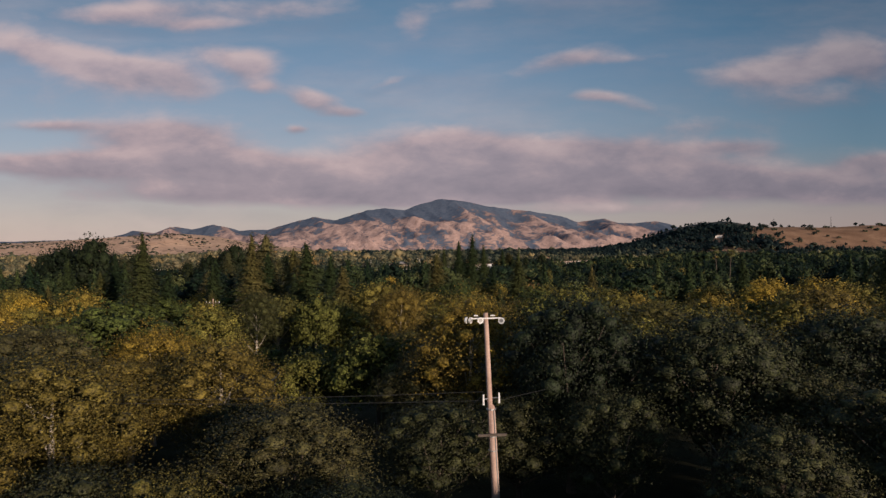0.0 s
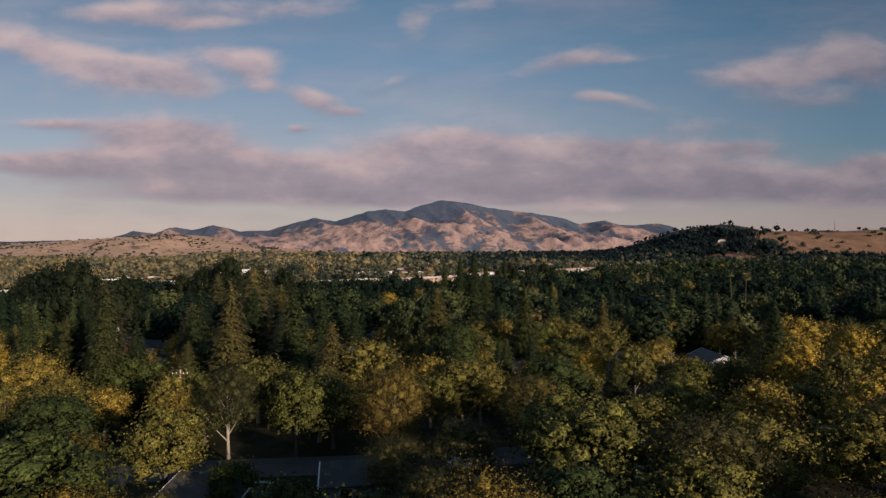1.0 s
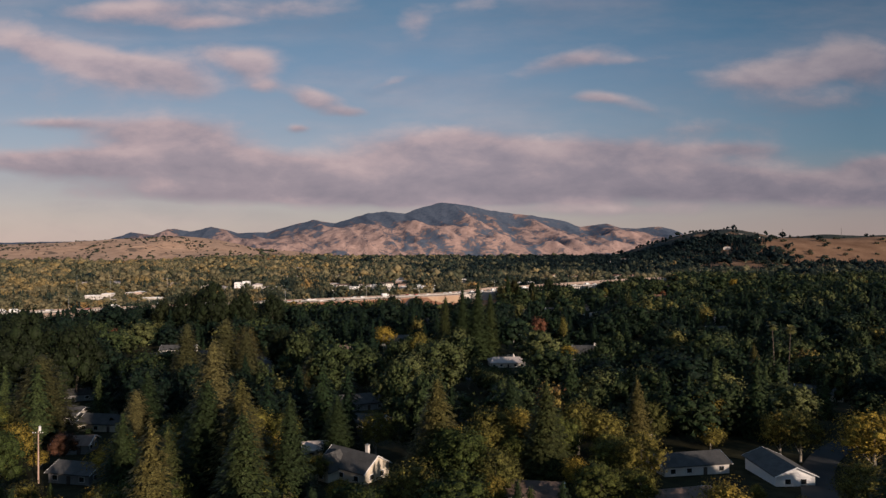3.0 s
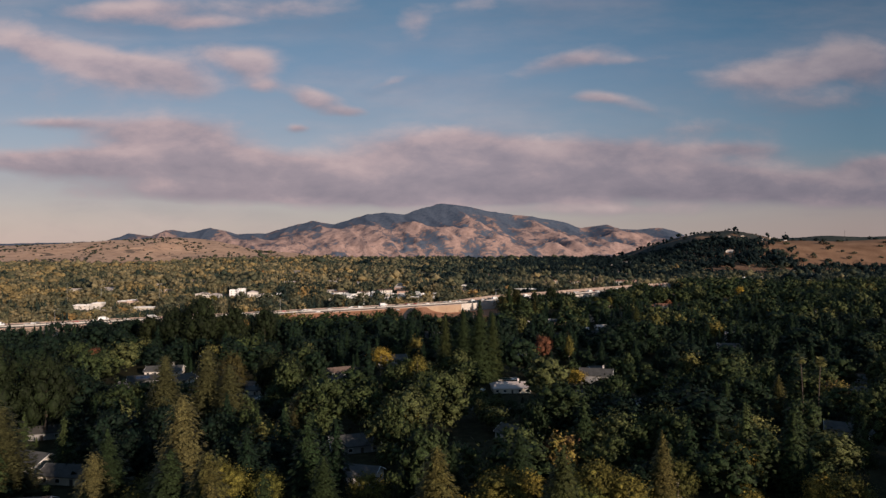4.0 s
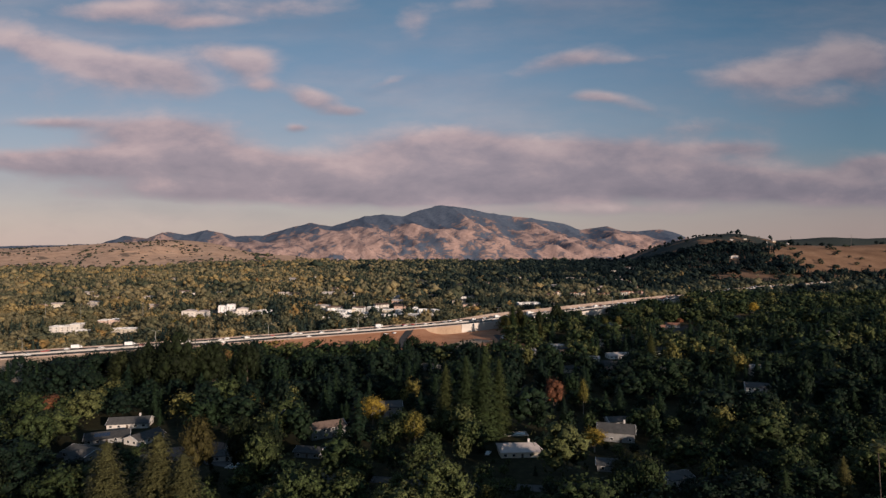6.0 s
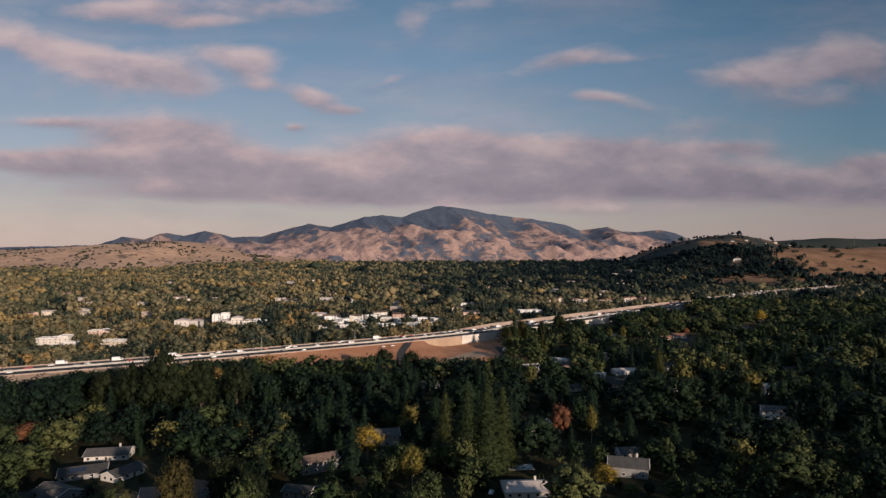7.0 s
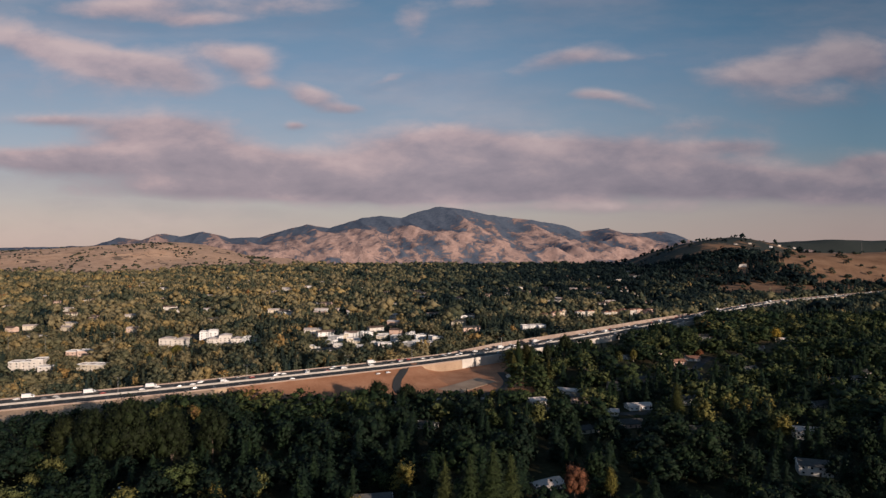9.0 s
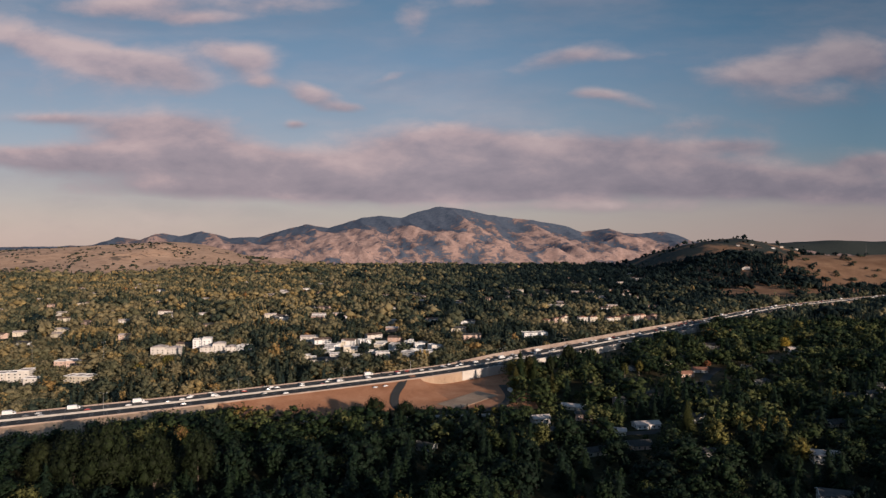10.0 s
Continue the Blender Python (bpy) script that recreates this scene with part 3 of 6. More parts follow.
# Mask of scrub and woods that also paints shade in gullies and on the crest
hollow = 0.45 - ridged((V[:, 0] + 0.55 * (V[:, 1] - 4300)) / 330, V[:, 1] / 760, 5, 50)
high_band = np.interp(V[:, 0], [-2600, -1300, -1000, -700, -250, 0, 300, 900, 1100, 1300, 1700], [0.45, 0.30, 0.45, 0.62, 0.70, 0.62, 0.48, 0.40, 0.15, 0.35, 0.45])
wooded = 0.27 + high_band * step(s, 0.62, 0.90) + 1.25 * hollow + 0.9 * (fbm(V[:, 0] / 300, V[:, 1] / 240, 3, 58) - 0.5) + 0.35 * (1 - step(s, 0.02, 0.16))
tagged(mesh("mountain", V, F, mountain_skin, smooth=True, tint=wooded, attribute="wooded"), "broad mountain with sunlit golden spurs, wooded crest and painted shade", "mountain", kind="structure")

# ---- the freeway's line, left to right ----
LINE = [(-900, 395), (-600, 510), (-420, 578), (-306, 632), (-173, 700), (0, 803), (149, 925), (351, 1112), (544, 1302), (706, 1440), (1075, 1690), (1500, 1930)]


def spline(points, spacing):
    out = []
    P = [Vector((*points[0], 0)) * 2 - Vector((*points[1], 0))] + [Vector((*p, 0)) for p in points] + [Vector((*points[-1], 0)) * 2 - Vector((*points[-2], 0))]
    for a, b, c, d in zip(P, P[1:], P[2:], P[3:]):
        k = max(2, int((c - b).length / spacing))
        for i in range(k):
            u = i / k
            out.append(0.5 * (2 * b + (c - a) * u + (2 * a - 5 * b + 4 * c - d) * u * u + (3 * b - a - 3 * c + d) * u ** 3))
    out.append(P[-2])
    return np.array([(p.x, p.y) for p in out])


road = spline(LINE, 9.0)
along = np.gradient(road, axis=0)
along /= np.linalg.norm(along, axis=1)[:, None]
side = np.stack([along[:, 1], -along[:, 0]], -1)          # towards the start of the walk
deck = np.interp(road[:, 0], [-900, -300, 0, 400, 700, 1100, 1500], [6.0, 7.0, 8.0, 9.0, 9.5, 7.0, 12.0])


def road_at(x, y):
    """Signed distance to the freeway's middle (positive on the near side) and the nearest stretch."""
    x, y = np.atleast_1d(x).astype(float), np.atleast_1d(y).astype(float)
    out = np.full(len(x), 1e9)
    idx = np.zeros(len(x), dtype=int)
    for k in range(0, len(x), 4000):
        d = (x[k:k + 4000, None] - road[None, :, 0]) ** 2 + (y[k:k + 4000, None] - road[None, :, 1]) ** 2
        i = d.argmin(1)
        idx[k:k + 4000] = i
        out[k:k + 4000] = (x[k:k + 4000] - road[i, 0]) * side[i, 0] + (y[k:k + 4000] - road[i, 1]) * side[i, 1]
    return out, idx


# ---- trees ----
def ico(level):
    bm = bmesh.new()
    bmesh.ops.create_icosphere(bm, subdivisions=level + 1, radius=1.0)
    V = np.array([v.co[:] for v in bm.verts])
    F = np.array([[v.index for v in f.verts] for f in bm.faces])
    bm.free()
    return V, F


OCTA = (np.array([(1, 0, 0), (0, 1, 0), (-1, 0, 0), (0, -1, 0), (0, 0, 1), (0, 0, -1)], dtype=float),
        np.array([(0, 1, 4), (1, 2, 4), (2, 3, 4), (3, 0, 4), (1, 0, 5), (2, 1, 5), (3, 2, 5), (0, 3, 5)]))
ICO = [ico(0), ico(1), OCTA]


def join(pieces):
    V, F, N, n = [], [], [], 0
    for v, f, k in pieces:
        V.append(v)
        F.append(f + n)
        N.append(k)
        n += len(v)
    return np.concatenate(V), np.concatenate(F), np.concatenate(N)


def bulge(v, d):
    """Outward ways: half from the bough's own bulge, half from the whole crown's."""
    whole = v - np.array([0, 0, 0.42])
    whole /= np.linalg.norm(whole, axis=1)[:, None] + 1e-6
    n = d + 0.8 * whole
    return n / (np.linalg.norm(n, axis=1)[:, None] + 1e-6)


def leaf_fan(P, N, size, rng, long=1.0):
    """Loose three-cornered sprays of leaves at P, facing about N."""
    n = len(P)
    A = rng.normal(size=(n, 3))
    N = N + 0.42 * rng.normal(size=(n, 3))
    N /= np.linalg.norm(N, axis=1)[:, None]
    T = np.cross(N, A)
    T /= np.linalg.norm(T, axis=1)[:, None] + 1e-9
    B = np.cross(N, T)
    s = size * (0.6 + 0.8 * rng.random((n, 1)))
    a = P + T * s * long
    b = P - T * s * (0.4 + 0.4 * rng.random((n, 1))) + B * s * 0.75
    c = P - T * s * (0.4 + 0.4 * rng.random((n, 1))) - B * s * 0.75
    return np.stack([a, b, c], 1).reshape(-1, 3), np.arange(3 * n).reshape(-1, 3)


def round_crown(seed, lobes, leaves, size, core_level, tall=1.0, spread=1.0, loose=0.16, core=0.74):
    """A crown of uneven lobes about 1 high and 1 across its radius of 0.5, its foot at 0."""
    rng = np.random.default_rng(seed)
    C, R = [], []
    for k in range(lobes):
        u = (k + 0.5) / lobes
        a, up = k * 2.39996 + rng.random() * 0.8, 1 - 1.72 * u
        out = 0.31 * spread * (0.62 + 0.55 * rng.random()) * math.sqrt(max(0.05, 1 - up * up)) * (lobes > 1)
        C.append((out * math.cos(a), out * math.sin(a), 0.54 + 0.33 * tall * up * (0.8 + 0.3 * rng.random()) * (lobes > 1)))
        R.append(min(0.42, (0.05 + 0.60 / math.sqrt(lobes)) * (0.70 + 0.55 * rng.random())))
    C, R = np.array(C), np.array(R)
    pieces = []
    for c, r in zip(C, R):
        v, f = ICO[core_level]
        k = v
        if core_level == 2:
            a = rng.random() * 1.57
            v = np.stack([v[:, 0] * math.cos(a) - v[:, 1] * math.sin(a), v[:, 0] * math.sin(a) + v[:, 1] * math.cos(a), v[:, 2]], -1) * 1.15
        v = v * (0.80 + 0.36 * rng.random((len(v), 1))) * r * np.array([1, 1, 0.85]) * (core if leaves else 1.1)
        pieces.append((v + c, f, bulge(v + c, k)))
    if leaves:
        w = R ** 2 / (R ** 2).sum()
        k = rng.choice(lobes, leaves, p=w)
        d = rng.normal(size=(leaves, 3))
        d[:, 2] = d[:, 2] * 0.9 + 0.15
        d /= np.linalg.norm(d, axis=1)[:, None]
        P = C[k] + d * R[k][:, None] * (1.0 - loose + loose * 2.1 * rng.random((leaves, 1))) * np.array([1, 1, 0.88])
        lv, lf = leaf_fan(P, d, size, rng)
        pieces.append((lv, lf, bulge(lv, np.repeat(d + 0.55 * rng.normal(size=d.shape), 3, axis=0))))
    return join(pieces)


def cone_crown(seed, layers, leaves, size, sides, width=0.24, rounded=0.8):
    """A conifer's crown, 1 high: a jagged dark core and drooping sprays in tiers."""
    rng = np.random.default_rng(seed)
    pieces = []
    for k in range(layers):
        u0, u1 = k / layers, min(1.0, (k + 1.35) / layers)
        r0 = width * (1 - u0) ** rounded * (0.80 if leaves else 1.05)
        ring = [(r0 * (0.7 + 0.5 * rng.random()) * math.cos(a), r0 * (0.7 + 0.5 * rng.random()) * math.sin(a), u0 + 0.02 * rng.random() - 0.02)
                for a in (np.arange(sides) + rng.random()) * math.tau / sides]
        v = np.array(ring + [(0.006 * rng.normal(), 0.006 * rng.normal(), u1)])
        k = v * np.array([1, 1, 0]) + np.array([0, 0, 0.06])
        pieces.append((v, np.array([(i, (i + 1) % sides, sides) for i in range(sides)]), k / np.linalg.norm(k, axis=1)[:, None]))
    if leaves:
        u = 1 - np.sqrt(rng.random(leaves)) * 0.98
        tier = np.floor(u * layers * 2.2)
        a = rng.random(leaves) * math.tau
        r = width * (1 - u) ** rounded * (0.62 + 0.42 * rng.random(leaves) + 0.22 * np.sin(a * 3 + tier * 2.1))
        out = np.stack([np.cos(a), np.sin(a), -0.32 + 0 * a], -1)
        P = out * r[:, None]
        P[:, 2] = u + 0.02 - 0.10 * r
        side_way = np.stack([-np.sin(a), np.cos(a), 0 * a], -1)
        s = (size * (0.55 + 0.8 * rng.random(leaves)))[:, None]
        tip = P + out * s * 1.3
        b = P + side_way * s * 0.6 + np.array([0, 0, 0.3]) * s * rng.random((leaves, 1))
        c = P - side_way * s * 0.6 + np.array([0, 0, 0.3]) * s * rng.random((leaves, 1))
        k = np.repeat(out + np.array([0, 0, 0.85]) + 0.3 * rng.normal(size=(leaves, 3)), 3, axis=0)
        pieces.append((np.stack([tip, b, c], 1).reshape(-1, 3), np.arange(3 * leaves).reshape(-1, 3), k / np.linalg.norm(k, axis=1)[:, None]))
    return join(pieces)


def trunk_bm(seed, height, radius, limbs, foot, reach):
    """A tapered trunk with limbs that climb into the crown."""
    rng = random.Random(seed)
    bm = bmesh.new()
    lean = (rng.uniform(-0.04, 0.04), rng.uniform(-0.04, 0.04))
    pts = [(lean[0] * height * u + rng.uniform(-0.02, 0.02) * u, lean[1] * height * u, height * u - 0.04 * (u == 0)) for u in (0, 0.08, 0.3, 0.6, 0.9)]
    add_tube(bm, pts, [radius * k for k in (1.35, 1.0, 0.8, 0.5, 0.15)], 7)
    for k in range(limbs):
        u = foot + (0.75 - foot) * k / max(1, limbs - 1)
        a = k * 2.4 + rng.random()
        s = Vector((lean[0] * height * u, lean[1] * height * u, height * u))
        d = Vector((math.cos(a), math.sin(a), rng.uniform(0.7, 1.3)))
        e = reach * rng.uniform(0.6, 1.0) * (1.1 - u)
        add_tube(bm, [s, s + d * e * 0.45, s + d * e + Vector((0, 0, 0.12 * e))], [radius * 0.45 * (1.2 - u), radius * 0.25 * (1.2 - u), radius * 0.08], 5)
    return bm


KINDS = {}


def tree_kind(key, name, label, category, crowns, trunk, leaf_mat, bark_mat, leaf_label):
    """Masters of one kind and fineness, one for each crown shape."""
    KINDS[key] = []
    for k, (v, f, ways) in enumerate(crowns):
        c = bpy.data.meshes.new("crown")
        c.from_pydata(v.tolist(), [], f.tolist())
        c.attributes.new("bulge", "FLOAT_VECTOR", "POINT").data.foreach_set("vector", ways.astype(np.float32).ravel())
        c.polygons.foreach_set("use_smooth", [True] * len(c.polygons))
        c.materials.append(leaf_mat)
        t = bpy.data.meshes.new("trunk")
        bm = trunk(k)
        bmesh.ops.recalc_face_normals(bm, faces=bm.faces)
        bm.to_mesh(t)
        bm.free()
        t.materials.append(bark_mat)
        KINDS[key].append((name, label, category, c, t, leaf_label))


def plant(key, x, y, height, width, turn, variant, sink=0.0):
    """A tree of its own: trunk and crown under an empty at its foot."""
    name, label, category, crown, trunk, leaf_label = KINDS[key][variant % len(KINDS[key])]
    m = Matrix.Translation((x, y, gz(x, y) - sink)) @ Matrix.Rotation(turn, 4, "Z")
    ob = empty(name, m, label, category, group=category + "s of the near slope")
    for nm, data in (("trunk", trunk), ("crown", crown)):
        p = new(nm, data)
        p.parent = ob
        p.scale = (width, width, height)
    return ob


def shaped(crown, low):
    """Lift a crown of unit height so that it starts at the fraction low of the tree."""
    v, f, k = crown
    v = v.copy()
    v[:, 2] = low + v[:, 2] * (1 - low)
    return v, f, k


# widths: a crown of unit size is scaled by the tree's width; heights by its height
tree_kind("oak0", "oak_tree", "dense evergreen oak on the slope, its dark green deepened for shade", "oak tree",
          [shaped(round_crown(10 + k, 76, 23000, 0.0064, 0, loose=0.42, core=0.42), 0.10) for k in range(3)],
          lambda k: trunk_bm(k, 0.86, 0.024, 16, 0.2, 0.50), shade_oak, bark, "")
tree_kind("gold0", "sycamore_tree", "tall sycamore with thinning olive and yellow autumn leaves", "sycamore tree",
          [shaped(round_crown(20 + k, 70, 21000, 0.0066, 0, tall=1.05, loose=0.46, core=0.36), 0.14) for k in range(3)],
          lambda k: trunk_bm(20 + k, 0.86, 0.022, 9, 0.16, 0.38), shade_gold, pale_bark, "")
tree_kind("oak1", "oak_tree", "dense dark green evergreen oak among houses", "oak tree",
          [shaped(round_crown(30 + k, 42, 4400, 0.0160, 0, loose=0.48, core=0.52), 0.08) for k in range(4)],
          lambda k: trunk_bm(30 + k, 0.80, 0.024, 3, 0.2, 0.34), oak_leaves, bark, "")
tree_kind("gold1", "sycamore_tree", "rounded sycamore with olive and yellow autumn leaves", "sycamore tree",
          [shaped(round_crown(40 + k, 44, 4400, 0.0160, 0, tall=1.05, loose=0.52, core=0.46), 0.12) for k in range(4)],
          lambda k: trunk_bm(40 + k, 0.86, 0.022, 6, 0.16, 0.38), gold_leaves, pale_bark, "")
tree_kind("fir1", "redwood_tree", "tall dark green redwood with drooping tiers", "redwood tree",
          [cone_crown(50 + k, 16, 4600, 0.0175, 9) for k in range(4)],
          lambda k: tubed([(0, 0, -0.03), (0, 0, 0.4), (0, 0, 0.95)], [0.022, 0.014, 0.003], 6), needles, bark, "")
tree_kind("fir0", "redwood_tree", "tall redwood with olive brown autumn needles", "redwood tree",
          [cone_crown(54 + k, 18, 6500, 0.0160, 9, width=0.22, rounded=0.48) for k in range(2)],
          lambda k: tubed([(0, 0, -0.03), (0, 0, 0.4), (0, 0, 0.95)], [0.022, 0.014, 0.003], 6), olive_needles, bark, "")
tree_kind("rust1", "maple_tree", "small maple with rust red autumn leaves", "maple tree",
          [shaped(round_crown(60 + k, 24, 1800, 0.022, 0, loose=0.26, core=0.8), 0.12) for k in range(2)],
          lambda k: trunk_bm(60 + k, 0.8, 0.02, 4, 0.2, 0.34), rust_leaves, bark, "")

tree_kind("dark1", "evergreen_tree", "broad dark evergreen tree below the freeway, deepened for shade", "evergreen tree",
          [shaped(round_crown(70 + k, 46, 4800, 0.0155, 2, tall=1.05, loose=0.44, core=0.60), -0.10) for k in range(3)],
          lambda k: trunk_bm(70 + k, 0.80, 0.024, 3, 0.2, 0.3), shaded_leaves, bark, "")

FINE = {  # crowns for the joined woods, by fineness
    "oak2": [shaped(round_crown(110 + k, 26, 860, 0.032, 2, tall=1.1, loose=0.50, core=0.55), 0.04) for k in range(5)],
    "fir2": [cone_crown(120 + k, 10, 800, 0.034, 7) for k in range(5)],
    "oak3": [shaped(round_crown(130 + k, 18, 450, 0.042, 2, tall=1.1, loose=0.50, core=0.58), 0.02) for k in range(5)],
    "fir3": [cone_crown(140 + k, 9, 360, 0.046, 6) for k in range(5)],
    "oak4": [shaped(round_crown(150 + k, 6, 76, 0.075, 2, tall=1.1, spread=1.15, loose=0.46, core=0.66), 0.0) for k in range(6)],
    "fir4": [cone_crown(160 + k, 5, 44, 0.10, 6) for k in range(5)],
    "oak6": [shaped(round_crown(190 + k, 10, 165, 0.060, 2, tall=1.1, spread=1.1, loose=0.48, core=0.60), 0.02) for k in range(6)],
    "fir6": [cone_crown(200 + k, 8, 170, 0.060, 6) for k in range(5)],
    "oak5": [shaped(round_crown(170 + k, 5, 17, 0.095, 2, tall=1.0, spread=1.25, loose=0.4, core=0.78), -0.1) for k in range(8)],
    "fir5": [cone_crown(180 + k, 4, 8, 0.12, 5, width=0.21) for k in range(5)],
    "oak7": [shaped(round_crown(210 + k, 3, 4, 0.15, 2, tall=1.0, spread=1.2, loose=0.3, core=0.95), -0.1) for k in range(6)],
    "fir7": [cone_crown(220 + k, 3, 0, 0.1, 5) for k in range(4)],
}


def grown(rows, name, label, rng, mat=None):
    """Many trees joined into one mesh: rows of kind, x, y, height, width, tint."""
    VV, FF, TT, NN, n = [], [], [], [], 0
    for kind, x, y, z, h, wd, tint in rows:
        v, f, k = FINE[kind][rng.integers(len(FINE[kind]))]
        a = rng.random() * math.tau
        ca, sa = math.cos(a), math.sin(a)
        q = np.stack([(v[:, 0] * ca - v[:, 1] * sa) * wd + x, (v[:, 0] * sa + v[:, 1] * ca) * wd + y, v[:, 2] * h + z - 0.3], -1)
        VV.append(q)
        NN.append(np.stack([k[:, 0] * ca - k[:, 1] * sa, k[:, 0] * sa + k[:, 1] * ca, k[:, 2]], -1))
        FF.append(f + n)
        TT.append(np.full(len(q), tint))
        n += len(q)
    ob = mesh(name, np.concatenate(VV), np.concatenate(FF), mat or wood_leaves, smooth=True, tint=np.concatenate(TT))
    ob.data.attributes.new("bulge", "FLOAT_VECTOR", "POINT").data.foreach_set("vector", np.concatenate(NN).astype(np.float32).ravel())
    return tagged(ob, label, "woods", kind="stuff")


# ---- the freeway ----
def extruded(section, i0=0, i1=None, lift=None):
    """A closed section of (distance towards the near side, height over the deck) drawn along the freeway."""
    i1 = len(road) if i1 is None else i1
    R, S, Z = road[i0:i1], side[i0:i1], deck[i0:i1] if lift is None else lift[i0:i1]
    k, n = len(section), i1 - i0
    V = np.array([[(R[i, 0] + S[i, 0] * d, R[i, 1] + S[i, 1] * d, Z[i] + h) for d, h in section] for i in range(n)]).reshape(-1, 3)
    F = [(i * k + j, i * k + (j + 1) % k, (i + 1) * k + (j + 1) % k, (i + 1) * k + j) for i in range(n - 1) for j in range(k)]
    F += [tuple(range(k)), tuple(range((n - 1) * k + k - 1, (n - 1) * k - 1, -1))]
    return V, F


def stretch(x0, x1):
    inside = np.nonzero((road[:, 0] >= x0) & (road[:, 0] <= x1))[0]
    return int(inside[0]), int(inside[-1]) + 1


tagged(mesh("freeway_base", *extruded([(-19.5, -0.25), (19.5, -0.25), (23, -30), (-40, -30)]), pale_dirt), "earth and concrete base of the raised freeway", "embankment", kind="structure")
tagged(mesh("road_near_lanes", *extruded([(2.0, -0.24), (18.6, -0.24), (18.6, 0.0), (2.0, 0.0)]), asphalt), "dark new asphalt carriageway of a freeway", "road", kind="structure")
tagged(mesh("road_far_lanes", *extruded([(-18.6, -0.24), (0.6, -0.24), (0.6, 0.0), (-18.6, 0.0)]), worn_asphalt), "worn grey carriageway full of slow traffic", "road", kind="structure")
tagged(mesh("median_barrier", *extruded([(0.65, -0.24), (1.95, -0.24), (1.7, 0.4), (1.5, 1.35), (1.1, 1.35), (0.9, 0.4)]), concrete), "pale concrete median barrier between the carriageways", "barrier", kind="structure")
tagged(mesh("far_barrier", *extruded([(-19.4, -0.24), (-18.65, -0.24), (-18.85, 1.0), (-19.2, 1.0)]), wall_concrete), "pale concrete barrier along the far shoulder", "barrier", kind="structure")
tagged(mesh("near_barrier", *extruded([(18.65, -0.24), (19.4, -0.24), (19.2, 0.8), (18.85, 0.8)]), wall_concrete), "low concrete barrier along the near shoulder", "barrier", kind="structure")
i0, i1 = stretch(18, 415)
grow = deck + np.interp(road[:, 0], [18, 70, 300, 415], [-2.4, 0.6, 0.8, -0.6])
tagged(mesh("sound_wall_far", *extruded([(-21.2, -8), (-20.4, -8), (-20.4, 3.2), (-20.5, 3.4), (-21.1, 3.4), (-21.2, 3.2)], i0, i1, grow), wall_concrete), "long pinkish concrete sound wall beyond the lanes", "sound wall", kind="structure")
i0, i1 = stretch(2, 130)
tagged(mesh("retaining_wall_near", *extruded([(19.5, -14), (20.4, -14), (20.4, 0.9), (19.5, 0.9)], i0, i1), new_concrete), "tall sunlit concrete retaining wall under the freeway", "retaining wall", kind="structure")
i0, i1 = stretch(135, 400)
tagged(mesh("retaining_wall_far_end", *extruded([(19.5, -14), (20.3, -14), (20.3, 0.4), (19.5, 0.4)], i0, i1), new_concrete), "concrete retaining wall partly hidden by trees", "retaining wall", kind="structure")

# lane marks
VV, FF = [], []
for lane in (-15.0, -11.3, -7.6, -3.9, 5.8, 9.5, 13.2):
    for i in range(10, len(road) - 2, 1):
        a, s_ = road[i] + side[i] * lane, side[i] * 0.09
        b = a + along[i] * 3.2
        n = len(VV)
        VV += [(*(a - s_), deck[i] + 0.012), (*(b - s_), deck[i] + 0.012), (*(b + s_), deck[i] + 0.012), (*(a + s_), deck[i] + 0.012)]
        FF.append((n, n + 1, n + 2, n + 3))
tagged(mesh("lane_marks", VV, FF, paint_line), "white dashed lane marks on the freeway", "road marking", kind="stuff")

# the dirt embankment beside the near lanes, and the ramp that cuts it
def bank_z(i, d, width):
    """Height of the embankment at the distance d past the deck's edge."""
    u = min(1.0, max(0.0, d / width))
    low = gz(*(road[i] + side[i] * (19.5 + width))) + 0.25
    return deck[i] - 0.3 + (low - deck[i] + 0.3) * (u * (1.35 - 0.35 * u))


def bank(x0, x1, width, mat, name, label, taper=0.0):
    a, b = stretch(x0, x1)
    rows, cols = [], 9
    for i in range(a, b):
        wd = width * (1 - taper * (i - a) / (b - a))
        for k in range(cols):
            d = wd * 1.1 * k / (cols - 1)
            p = road[i] + side[i] * (19.45 + d)
            rows.append((p[0], p[1], bank_z(i, d, wd) + 0.5 * (fbm(p[0] / 9, p[1] / 9, 3, 3) - 0.5) * (0 < k) - (1.2 if k == cols - 1 else 0)))
    F = [(r * cols + c, r * cols + c + 1, (r + 1) * cols + c + 1, (r + 1) * cols + c) for r in range(b - a - 1) for c in range(cols - 1)]
    tagged(mesh(name, rows, F, mat, smooth=True), label, "embankment", kind="structure")


bank(-185, -24, 50, dirt, "dirt_bank", "bare orange dirt embankment below the freeway")
bank(-560, -186, 46, pale_dirt, "pale_bank", "pale beige earth bank along the freeway")
def knoll_z(x, y):
    return ground_z(x, y) - 0.5 + 9.0 * np.exp(-(((x + 28) / 17) ** 2)) * step(y, 700, 778) * (1 - step(y, 778, 800)) + 0.9 * step(y, 690, 705)


def dirt_z(x, y):
    """The top of bank, mound or ground."""
    d, i = road_at(x, y)
    low = max(gz(x, y), float(knoll_z(x, y)) if -66 < x < 78 and 690 < y < 830 else -99)
    return max(low, bank_z(int(i[0]), d[0] - 19.45, 50)) if -185 < road[i[0], 0] < -24 and 19 < d[0] < 74 else low


